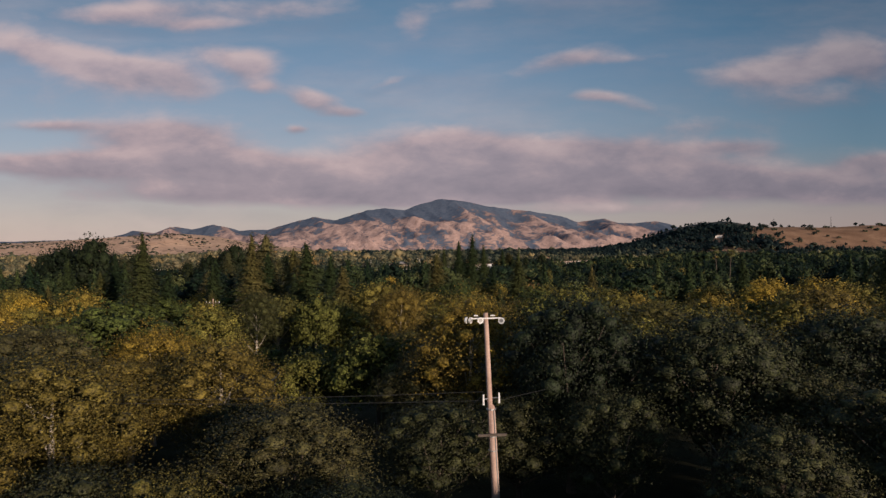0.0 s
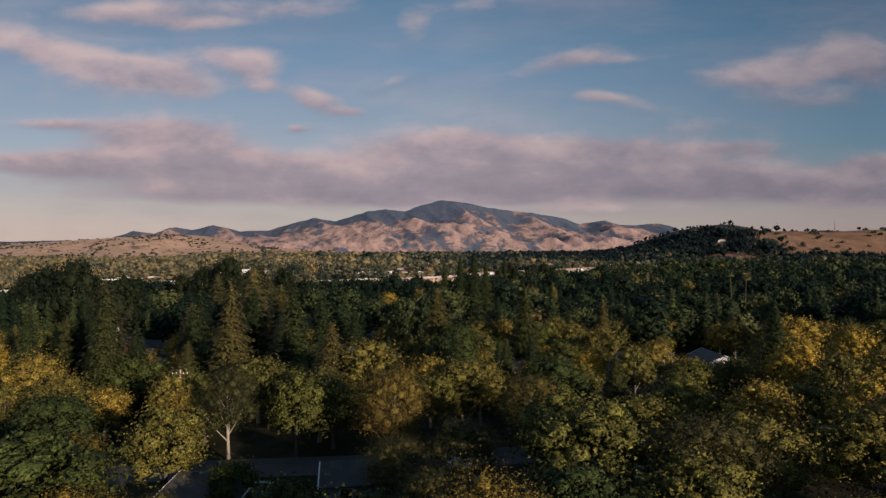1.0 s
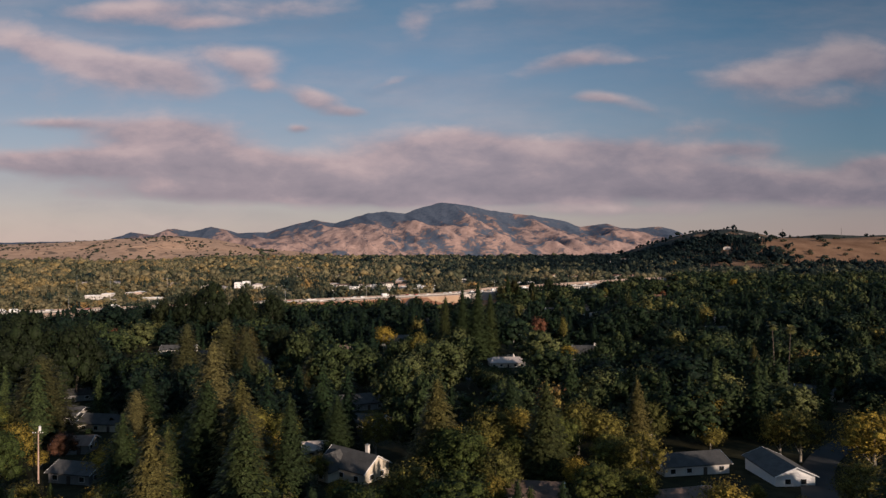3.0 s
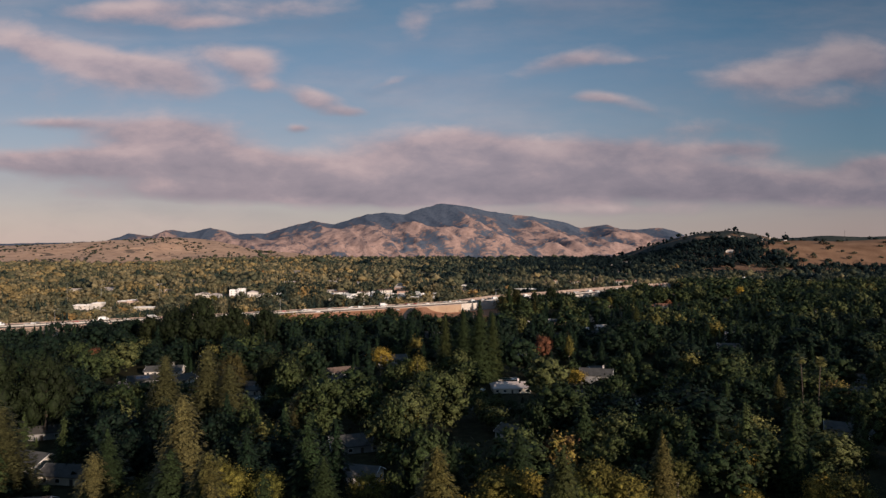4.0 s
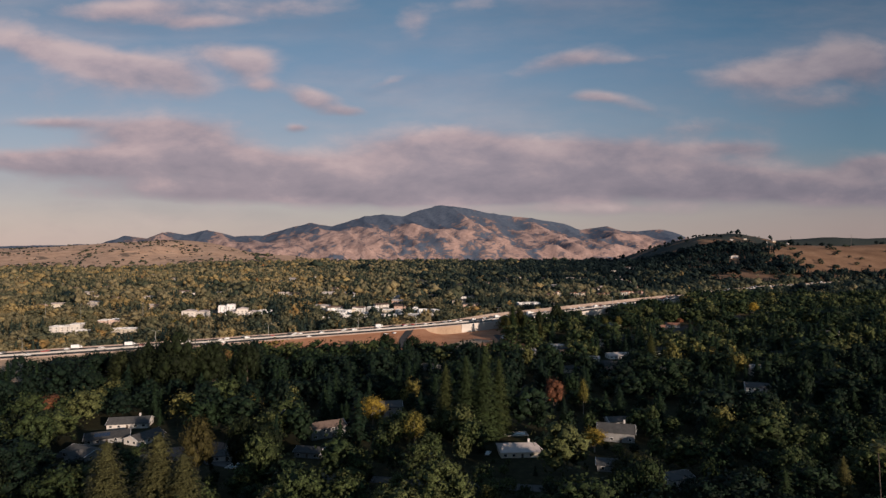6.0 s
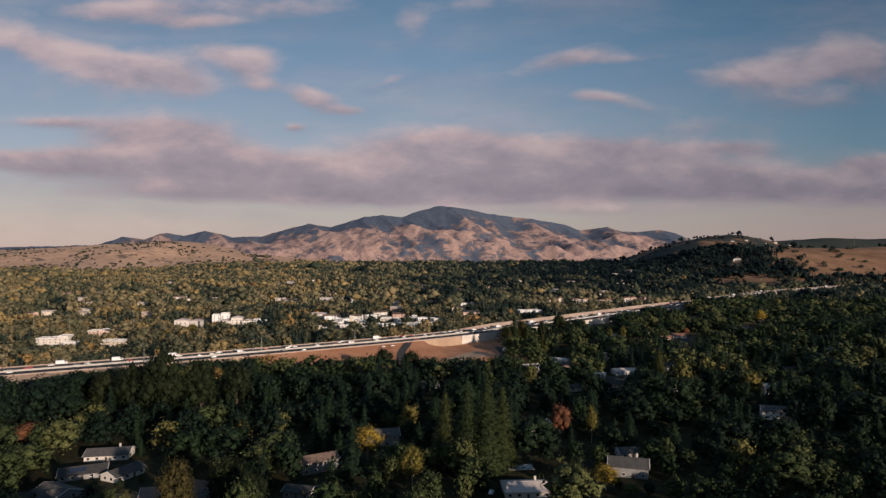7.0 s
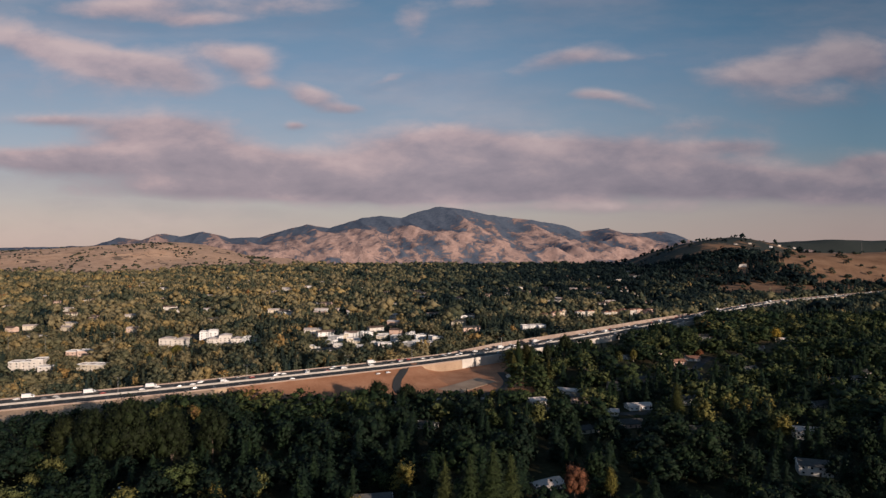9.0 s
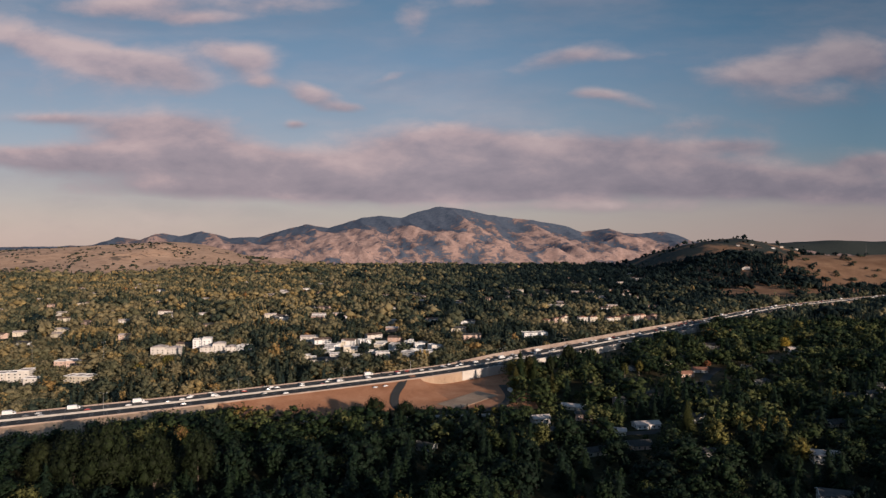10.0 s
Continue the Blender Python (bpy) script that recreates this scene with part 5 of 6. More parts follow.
for x, half in ((96, 8), (186, 19), (330, 15), (346, 12)):            # gaps before the retaining wall
    i = int(np.abs(road[:, 0] - x).argmin())
    LOW.append((road[i, 0] + side[i, 0] * 21, road[i, 1] + side[i, 1] * 21, half, 0.13, 120, 1.5))
for x in range(-560, -170, 45):
    i = int(np.abs(road[:, 0] - x).argmin())
    LOW.append((road[i, 0], road[i, 1] - 16, 32, 0.20, 95, 14.0 if -470 < x < -330 else 10.0))
for hx, hy, reach in ((35, 400, 46), (77, 203, 50), (-19, 207, 46)):          # open yards on the sunny side
    KEEP += [(hx + 0.62 * d, hy - 0.79 * d, 6.5) for d in range(12, reach, 8)]
LOW += [(-100, 690, 68, 0.21, 100, 8.0), (15, 695, 62, 0.21, 100, 6.0), (-158, 436, 34, 0.165, 110, 0.8), (-112, 396, 15, 0.17, 70, 0.8), (76, 207, 17, 0.16, 100), (-94, 203, 7, 0.30, 60), (-159, 483, 6, 0.26, 40, 2.0), (35, 400, 14, 0.15, 125, 0.8), (-101, 230, 9, 0.27, 60), (176, 797, 9, 0.16, 70, 2.0), (194, 810, 9, 0.16, 70, 2.0), (410, 943, 13, 0.13, 90, 2.0), (275, 844, 9, 0.15, 80, 1.5), (258, 806, 22, 0.15, 70, 1.2), (370, 898, 14, 0.13, 80, 1.5), (-86, 205, 9, 0.27, 60)]     # trees kept below the camera's view of houses, street and dirt bank

# garden pool and lawns of the near slope
def pond(x, y, rx, ry, turn):
    ob = empty("swimming_pool", pose(x, y, gz(x, y) + 0.2, 0, 0, turn), "teal swimming pool with a pale concrete rim", "swimming pool")
    part("water", boxed((0, 0, 0.02), (rx, ry, 0.10)), pool_water, ob)
    bm = bmesh.new()
    for sx, sy, lx, ly in ((0, -1, rx + 2, 1), (0, 1, rx + 2, 1), (-1, 0, 1, ry), (1, 0, 1, ry)):
        add_box(bm, (sx * (rx / 2 + 0.5), sy * (ry / 2 + 0.5), -0.2), (lx, ly, 0.7), 0, 0.04)
    part("rim", bm, concrete, ob)
    KEEP.append((x, y, max(rx, ry) * 0.6 + 1))


pond(24, 103, 9, 4.5, 14)
pond(36, 430, 10, 5, 5)
pond(-86, 382, 10, 5, -14)


# ---- vehicles ----
def car(paint, kind="car"):
    """A saloon or a van: body, glass, four wheels."""
    long, wide, tall = (4.5, 1.8, 1.45) if kind == "car" else ((5.6, 2.0, 2.2) if kind == "van" else (8.5, 2.4, 3.4))
    ob = empty(kind if kind != "box" else "box_truck", pose(0, 0, -200), "", kind if kind != "box" else "truck")
    prof = {"car": [(-0.5, 0.28), (-0.5, 0.62), (-0.36, 0.66), (-0.22, 1.0), (0.14, 1.0), (0.28, 0.68), (0.47, 0.58), (0.5, 0.28)],
            "van": [(-0.5, 0.2), (-0.5, 0.97), (-0.46, 1.0), (0.22, 1.0), (0.36, 0.62), (0.48, 0.52), (0.5, 0.2)],
            "box": [(-0.5, 0.2), (-0.5, 1.0), (0.22, 1.0), (0.225, 0.72), (0.42, 0.70), (0.5, 0.42), (0.5, 0.2)]}[kind]
    bm = bmesh.new()
    rows = [[bm.verts.new((x * long, sy * wide / 2 * (0.86 if z > 0.7 and kind == "car" else 1), z * tall)) for x, z in prof] for sy in (-1, 1)]
    bm.faces.new(rows[0]), bm.faces.new(rows[1][::-1])
    for i in range(len(prof)):
        j = (i + 1) % len(prof)
        bm.faces.new((rows[0][i], rows[1][i], rows[1][j], rows[0][j]))
    part("body", bm, paint, ob)
    gx, gl, gz0, gh = {"car": (-0.03, 0.40, 0.83, 0.2), "van": (0.1, 0.3, 0.78, 0.24), "box": (0.32, 0.14, 0.56, 0.2)}[kind]
    part("side_glass", boxed((gx * long, 0, gz0 * tall), (gl * long, wide * 0.95 if kind == "car" else wide * 1.01, gh * tall)), glass, ob)
    for sx in (-0.31, 0.31):
        for sy in (-1, 1):
            part("wheel", tubed([(sx * long, sy * (wide / 2 - 0.22), 0.32), (sx * long, sy * (wide / 2 + 0.02), 0.32)], [0.32, 0.32], 10), rubber, ob)
    return ob


MASTERS = [tagged(car(p), n + " saloon car in freeway traffic") for p, n in zip(car_paints, ("white", "silver", "black", "grey", "red"))]
MASTERS += [tagged(car(car_paints[0], "van"), "white delivery van in freeway traffic"), tagged(car(car_paints[0], "box"), "white box truck in freeway traffic")]
LABELS = [o["label"] for o in MASTERS]


used_masters = set()


def put_vehicle(k, m, group, label=None):
    """The first of a kind is moved into place, the rest are copies."""
    if k not in used_masters:
        used_masters.add(k)
        MASTERS[k].matrix_world = m
        ob = MASTERS[k]
    else:
        ob = copy_thing(MASTERS[k], m)
    return tagged(ob, label or LABELS[k], group=group)


traffic = random.Random(8)
i0, i1 = stretch(-560, 1400)
for lane, gap in ((-16.8, 46), (-13.1, 34), (-9.4, 30), (-5.7, 36), (-2.2, 60), (7.6, 190), (11.3, 240), (15.0, 300)):
    dist = traffic.uniform(0, gap)
    walked = 0.0
    for i in range(i0, i1 - 1):
        hop = np.linalg.norm(road[i + 1] - road[i])
        if walked + hop > dist:
            u = (dist - walked) / hop
            p = road[i] * (1 - u) + road[i + 1] * u + side[i] * lane
            h = deck[i] * (1 - u) + deck[i + 1] * u
            if p[0] < 620 or traffic.random() < 0.4:
                put_vehicle(traffic.choice((0, 0, 0, 1, 1, 2, 2, 3, 3, 4, 0, 1, 5, 6) if lane < 0 else (0, 1, 3)),
                            Matrix.Translation((p[0], p[1], h)) @ Matrix.Rotation(math.atan2(along[i, 1], along[i, 0]) + (math.pi if lane > 0 else 0), 4, "Z"), "vehicles on the freeway")
            dist += gap * traffic.uniform(0.6, 1.5)
        walked += hop
for k, x, y, turn, label in ((6, 60, 748, 100, "white box truck parked below the retaining wall"), (2, 66, 742, 100, "black saloon car parked below the retaining wall"), (2, 70, 735, 80, "black saloon car parked on the ramp"),
                             (5, 66, 178, 60, "white van parked on a drive"), (0, 4, 107, 12, "white saloon car parked on the residential street"), (1, 44, 122, 30, "silver saloon car parked on the residential street"),
                             (0, 122, 640, 10, "white saloon car parked beside a house"), (0, 20, 398, 70, "white saloon car parked by a bungalow")):
    put_vehicle(k, pose(x, y, gz(x, y) + (1.35 if 700 < y < 790 else 0.3), 0, 0, turn), "parked vehicles", label)
for k in (-70, -66):
    i = int(np.abs(road[:, 0] - k).argmin())
    p = road[i] + side[i] * 26
    put_vehicle(0, Matrix.Translation((p[0], p[1], bank_z(i, 6.5, 50) + 0.25)) @ Matrix.Rotation(0.7, 4, "Z"), "parked vehicles", "white work vehicle on the dirt bank")


# ---- poles and cables ----
def near_pole():
    x, y = 4.03, 43.5
    z = gz(x, y)
    top = 27.72 - z
    ob = empty("utility_pole", pose(x, y, z), "weathered wooden utility pole with lamps and lower crossarm", "utility pole")
    lean = lambda h: ((top - h) * 0.036, 0.0, h)
    part("lower_pole", tubed([lean(-1.0), lean(4.0), lean(top - 5.3), lean(top - 5.15)], [0.24, 0.22, 0.19, 0.12], 12), pole_wood, ob, smooth=True)
    part("upper_pole", tubed([(lean(h)[0] - 0.09, 0, h) for h in (top - 9.2, top - 5, top - 2, top)], [0.155, 0.15, 0.14, 0.13], 12), pole_wood, ob, smooth=True)
    for h in (top - 6.9, top - 7.7, top - 5.4):
        part("strap", tubed([(lean(h)[0] - 0.04, 0, h), (lean(h)[0] - 0.04, 0, h + 0.06)], [0.27, 0.27], 12), steel, ob)
    part("crossarm", boxed((lean(top - 6.7)[0] - 0.05, -0.30, top - 6.75), (1.6, 0.12, 0.14), 0.1, 0.01), dark_wood, ob, "short dark wooden crossarm")
    arm = part("lamp_arm", boxed((-0.1, -0.16, top - 0.28), (1.7, 0.07, 0.07), 0.15), white_metal, ob, "white steel lamp arm")
    for k, (dx, face) in enumerate(((-1.25, 75), (-1.02, 65), (-0.42, 12), (0.78, -18))):
        c = Vector((dx, -0.22 - 0.12 * dx, top - 0.38))
        d = Matrix.Rotation(radians(face), 3, "Z") @ Vector((0, -1, -0.12))
        part("floodlight", tubed([c - d * 0.05, c + d * 0.02, c + d * 0.12], [0.06, 0.17, 0.18], 14), white_metal, arm)
        part("lens", tubed([c + d * 0.12, c + d * 0.125], [0.11, 0.11], 14), steel, ob)
    for dx in (-0.65, 0.28):
        part("bracket", boxed((dx, -0.2, top - 0.12), (0.24, 0.1, 0.07), 0, 0.01), white_metal, ob)
    h = top - 4.75
    for dx, dz in ((-0.45, -0.05), (0.42, 0.05)):
        part("side_bracket", tubed([lean(h), (lean(h)[0] + dx, -0.2, h + dz)], [0.03, 0.025], 6), steel, ob)
        part("insulator", tubed([(lean(h)[0] + dx, -0.2, h + dz - 0.3), (lean(h)[0] + dx, -0.2, h + dz + 0.28)], [0.06, 0.05], 8), white_metal, ob)
    part("conduit", tubed([(lean(0)[0] + 0.16, -0.16, 0), (lean(top - 5.4)[0] + 0.1, -0.18, top - 5.4)], [0.035, 0.035], 6), steel, ob)
    return x + lean(top - 5)[0], y, z + top - 4.9


def street_pole(x, y, height, label, transformer=False):
    ob = empty("utility_pole", pose(x, y, gz(x, y)), label, "utility pole")
    part("pole", tubed([(0, 0, -1), (0, 0, height * 0.5), (0, 0, height)], [0.19, 0.16, 0.12], 10), pole_wood, ob)
    arm = part("crossarm", boxed((0, -0.18, height - 0.7), (2.6, 0.11, 0.13)), dark_wood, ob)
    for dx in (-1.15, -0.55, 0.55, 1.15):
        part("insulator", tubed([(dx, -0.18, height - 0.64), (dx, -0.18, height - 0.38)], [0.07, 0.05], 8), white_metal, arm)
    part("crossarm", boxed((0, -0.18, height - 3.0), (1.7, 0.11, 0.13)), dark_wood, ob)
    if transformer:
        can = part("transformer", tubed([(0.42, -0.1, height - 0.2), (0.42, -0.1, height + 0.9)], [0.28, 0.28], 12), white_metal, ob, "pale grey transformer can")
        part("bushing", tubed([(0.42, -0.1, height + 0.9), (0.42, -0.1, height + 1.2)], [0.06, 0.03], 8), steel, can)
    return x, y, gz(x, y) + height - 0.4


def cable(a, b, sag, label="sagging black overhead cable"):
    bm = bmesh.new()
    pts = [(a[0] + (b[0] - a[0]) * u, a[1] + (b[1] - a[1]) * u, a[2] + (b[2] - a[2]) * u - sag * 4 * u * (1 - u)) for u in np.linspace(0, 1, 14)]
    add_tube(bm, pts, [0.012] * 14, 4)
    tagged(part("cable", bm, cable_black, None), label, "cable")


near = near_pole()
west = street_pole(-94, 203, 12.5, "weathered utility pole with crossarms and transformer", True)
pole_b = street_pole(-40, 120, 12.0, "weathered utility pole beside a street")
pole_c = street_pole(92, 168, 11.5, "grey utility pole beside a drive")
pole_d = street_pole(-70, 52, 11.0, "weathered utility pole among oaks")
for dz in (0.0, 0.5):
    cable((near[0] - 0.4, near[1], near[2] + dz), (pole_d[0], pole_d[1], pole_d[2] - dz), 1.3)
for dx in (-0.9, 0.9):
    cable((pole_b[0] + dx, pole_b[1], pole_b[2]), (west[0] + dx, west[1], west[2]), 1.8)
cable((near[0] + 0.4, near[1], near[2]), (pole_c[0], pole_c[1], pole_c[2]), 2.5)


def light_mast(x, y, z, height, label, arm=2.4):
    ob = empty("street_lamp", pose(x, y, z), label, "street lamp", group="lamps along the freeway")
    part("mast", tubed([(0, 0, -0.5), (0, 0, height * 0.6), (0, 0, height)], [0.16, 0.12, 0.08], 8), steel, ob)
    for s_ in (-1, 1):
        a = part("arm", tubed([(0, 0, height - 0.1), (s_ * arm, 0, height + 0.25)], [0.05, 0.04], 6), steel, ob)
        part("lamp_head", boxed((s_ * (arm + 0.3), 0, height + 0.22), (0.8, 0.3, 0.14), 0, 0.02), white_metal, a)


for x in (-520, -430, -340, -255, -165, -90, -30, 60, 140, 240, 360, 480, 620, 800):
    i = int(np.abs(road[:, 0] - x).argmin())
    p = road[i] + side[i] * 1.3
    light_mast(p[0], p[1], deck[i] + 1.3, 12.0, "tall steel lamp mast on the median")
for x, y in ((-412, 822), (-470, 850), (-350, 840)):
    light_mast(x, y, gz(x, y), 30.0, "very tall steel floodlight mast", 1.6)
street = empty("street_lamp", pose(-159, 483.5, gz(-159, 483.5)), "white globe lamp on a thin post", "street lamp")
part("post", tubed([(0, 0, -0.3), (0, 0, 4.2)], [0.07, 0.05], 8), steel, street)
bm = bmesh.new()
bmesh.ops.create_icosphere(bm, subdivisions=2, radius=0.7, matrix=Matrix.Translation((0, 0, 4.6)))
part("globe", bm, white_trim, street, smooth=True)

def lattice_mast(x, y, height):
    """A slender three-legged mast with braces on the bare hill."""
    ob = empty("radio_mast", pose(x, y, gz(x, y)), "slender steel lattice radio mast on a bare hill", "radio mast")
    feet = [Vector((math.cos(a) * 2.2, math.sin(a) * 2.2, -1.0)) for a in (0.3, 2.4, 4.5)]
    tops = [Vector((f.x * 0.25, f.y * 0.25, height)) for f in feet]
    for f, t_ in zip(feet, tops):
        part("leg", tubed([f, t_], [0.24, 0.16], 5), mast_steel, ob)
    for k in range(9):
        bm = bmesh.new()
        for j in range(3):
            add_tube(bm, [feet[j].lerp(tops[j], k / 9), feet[(j + 1) % 3].lerp(tops[(j + 1) % 3], (k + 1) / 9)], [0.10, 0.10], 4)
        part("brace", bm, mast_steel, ob)
    part("antenna", tubed([(0, 0, height - 0.5), (0, 0, height + 6)], [0.2, 0.1], 5), mast_steel, ob)


lattice_mast(1331, 2150, 34)

# ---- palms ----
def palm(x, y, height, seed):
    rng = random.Random(seed)
    ob = empty("palm_tree", pose(x, y, gz(x, y)), "slender tall fan palm with brown trunk", "palm tree", group="palms of the valley")
    bend = rng.uniform(-1.2, 1.2)
    pts = [(bend * u * u, 0.4 * u, height * u - 0.5 * (u == 0)) for u in (0, 0.25, 0.5, 0.75, 1.0)]
    part("trunk", tubed(pts, [0.26, 0.20, 0.16, 0.14, 0.13], 8), bark, ob)
    top = Vector(pts[-1])
    for k in range(30):
        a, up = k * 2.39996, rng.uniform(-1.0, 1.5)
        d = Vector((math.cos(a), math.sin(a), up)).normalized()
        s_ = Vector((-math.sin(a), math.cos(a), 0))
        bm = bmesh.new()
        c = top + d * 1.1
        tips = [c + d * (1.5 * math.cos(q)) + s_ * (1.3 * math.sin(q)) - Vector((0, 0, 0.3)) for q in np.linspace(-1.3, 1.3, 7)]
        hub = bm.verts.new(c - d * 0.2)
        v = [bm.verts.new(t_) for t_ in tips]
        for i in range(0, 6, 1):
            mid_ = bm.verts.new((tips[i] + tips[i + 1]) / 2 - (tips[i] + tips[i + 1] - 2 * c) * 0.18)
            bm.faces.new((hub, v[i], mid_))
            bm.faces.new((hub, mid_, v[i + 1]))
        add_tube(bm, [top, c], [0.04, 0.02], 3)
        part("frond", bm, palm_leaves, ob)
    KEEP.append((x, y, 3.5))


palm(131, 304, 29.5, 1)
palm(137.5, 306, 28.0, 2)


# ---- the trees, near to far ----
rng = np.random.default_rng(7)


def scatter(y0, y1, spacing, spread=0.735, extra=10.0, jitter=0.48, behind=True):
    """Jittered places inside the wedge of the valley that the walk looks over."""
    out = []
    y = y0
    while y < y1:
        half = spread * (y - 5) + extra
        n = int(2 * half / spacing)
        x = -half + spacing * (np.arange(n) + 0.5) + rng.uniform(-jitter, jitter, n) * spacing
        out.append(np.stack([x, y + rng.uniform(-jitter, jitter, n) * spacing], -1))
        y += spacing * 0.9
    return np.concatenate(out)


def allowed(P, pad=0.0, road_gap=26.0):
    ok = np.ones(len(P), dtype=bool)
    for x, y, r in KEEP:
        ok &= (P[:, 0] - x) ** 2 + (P[:, 1] - y) ** 2 > (r + pad) ** 2
    if P[:, 1].max() > 380:
        d, i = road_at(P[:, 0], P[:, 1])
        rx = road[i, 0]
        reach = np.where((rx > -170) & (rx < -20), np.where(rx > -95, 97, 75), np.where((rx > -20) & (rx < 85) & (P[:, 0] < 66), 105, np.where(rx > -20, 25, np.where(rx < -255, 58, 36))))
        ok &= ~((d < reach) & (d > -27))
    return ok


# trees that stand out, by kind: x, y, height, width
GOLDEN = [(-5.7, 106, 15, 13), (-29.7, 112, 14, 11), (14.3, 114, 12, 13), (39.7, 149, 13, 11), (79.6, 247, 14, 14), (79, 167, 13, 16), (92, 161, 15, 14), (-69.5, 130, 14, 14),
          (-25, 79, 7.0, 7), (85.6, 261, 14, 16), (58.6, 233, 13, 13), (49, 165, 12, 13), (104, 208, 16, 21), (32, 156, 11, 10), (18.5, 152, 9, 7), (49.7, 284, 12, 12), (20, 219, 15, 11),
          (10.8, 183, 8, 6.5), (-49, 175, 9, 6.5), (-76, 163, 12, 11), (-13.5, 405, 19, 12), (-37, 440, 17, 17), (-11, 303, 13, 12)]
FAR_GOLD = [(78.5, 468, 20, 7), (176, 797, 17, 9), (194, 810, 16, 9), (410, 943, 17, 19), (68.8, 402, 11, 14), (-300, 812, 14, 14), (-288, 850, 16, 14)]
REDWOODS = [(-59, 219, 32, 34), (-77, 215, 20, 24), (-120, 244, 26, 44), (1, 432, 36, 34), (11, 426, 41, 38), (20, 424, 45, 42), (28, 434, 38, 34), (-52, 306, 18, 34), (-103, 308, 31, 36), (-88, 310, 33, 40), (-78, 305, 28, 34), (72, 770, 34, 36), (66, 758, 22, 30), (84, 766, 24, 30),
            (98, 752, 17, 24), (170, 629, 24, 30), (134, 327, 20, 22)]
DARK = [(132, 850, 27, 18), (-163, 298, 39, 30), (-180, 306, 37, 28), (-147, 307, 33, 24), (-196, 318, 33, 26), (-50, 653, 22, 21), (-27, 645, 22, 19), (-172, 517, 43, 34), (-150, 522, 36, 26), (-193, 523, 36, 26), (-131, 532, 33, 22), (-214, 530, 28, 22), (68.7, 346, 17, 22), (-92, 188, 17, 11), (-98, 366, 26, 17), (-82, 374, 25, 17), (-69, 360, 24, 16), (80, 772, 31, 14), (104, 800, 25, 12)]
OAKS = [(-13, 79, 8.5, 9.5), (-5, 75, 8.0, 9), (-20.4, 113.5, 13, 11), (-41, 119, 12, 10), (-21.5, 90, 7, 7.5), (10.5, 53, 15.2, 13), (19.5, 50, 13.6, 14), (30, 53, 13.8, 15), (26, 40, 10.0, 13), (39, 47, 12.5, 14), (47, 60, 13.0, 15), (11.5, 46, 9.0, 8.5), (17.5, 38, 8.5, 9), (33, 35, 8.5, 12), (-36, 44, 12, 15), (12, 72, 12, 13), (44, 74, 12, 13),
        (56, 52, 12, 14), (-52, 58, 12, 15), (-28, 52, 11, 12), (62, 66, 11, 14)]
KEEP += [(-159, 483.5, 4), (-10, 46, 4), (-12, 62, 7), (3, 38, 6), (2, 30, 5), (9, 37, 5), (14, 31, 5)]
for k, (x, y, h, wd) in enumerate(GOLDEN + FAR_GOLD):
    plant("gold0" if y < 115 else "gold1", x, y, h, wd, k * 1.3, k)
    KEEP.append((x, y, wd * 0.36))
for k, (x, y, h, wd) in enumerate(REDWOODS):
    plant("fir0" if x < -45 and y < 330 else "fir1", x, y, h, wd, k * 1.7, k)
    KEEP.append((x, y, wd * 0.17))
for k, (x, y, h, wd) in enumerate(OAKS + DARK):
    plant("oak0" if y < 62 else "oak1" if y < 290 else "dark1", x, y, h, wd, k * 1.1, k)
    KEEP.append((x, y, wd * 0.36))
MAPLES = [(-98, 219, 8, 8), (62.5, 472, 19, 13), (-215, 457, 14, 19), (275, 844, 9, 10)]
for x in (-252, -243, -236, -224, -168, -159, -150, -143):            # a row beyond the far shoulder
    i = int(np.abs(road[:, 0] - x).argmin())
    MAPLES.append((road[i, 0] - side[i, 0] * 31, road[i, 1] - side[i, 1] * 31, 8.0 + x % 3, 9.0))
for x, y, h, wd in MAPLES:
    plant("rust1", x, y, h, wd, x, 1)
    KEEP.append((x, y, wd * 0.4))

P = scatter(35, 60, 8.6, 0.78, 14)
P = P[allowed(P)]
for (x, y), most in zip(P, limit(P)):
    if abs(x) < 6 and y < 40 or most < 4:
        continue
    r = rng.random()
    h = min(most, rng.uniform(9.5, 12.8) if x > 14 else rng.uniform(9.0, 13.0) if x < -14 else rng.uniform(6.5, 10.0))
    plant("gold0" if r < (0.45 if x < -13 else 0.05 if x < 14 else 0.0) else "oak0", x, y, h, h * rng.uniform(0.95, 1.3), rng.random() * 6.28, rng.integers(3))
P = scatter(27, 36, 6.5, 0.78, 14)
P = P[allowed(P)]
for x, y in P:
    h = rng.uniform(4.5, 7.5) if x < 6 else rng.uniform(6.5, 9.0)
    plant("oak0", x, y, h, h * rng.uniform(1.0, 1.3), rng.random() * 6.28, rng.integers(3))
P = scatter(62, 235, 11.4, 0.75, 12)
P = P[allowed(P)]
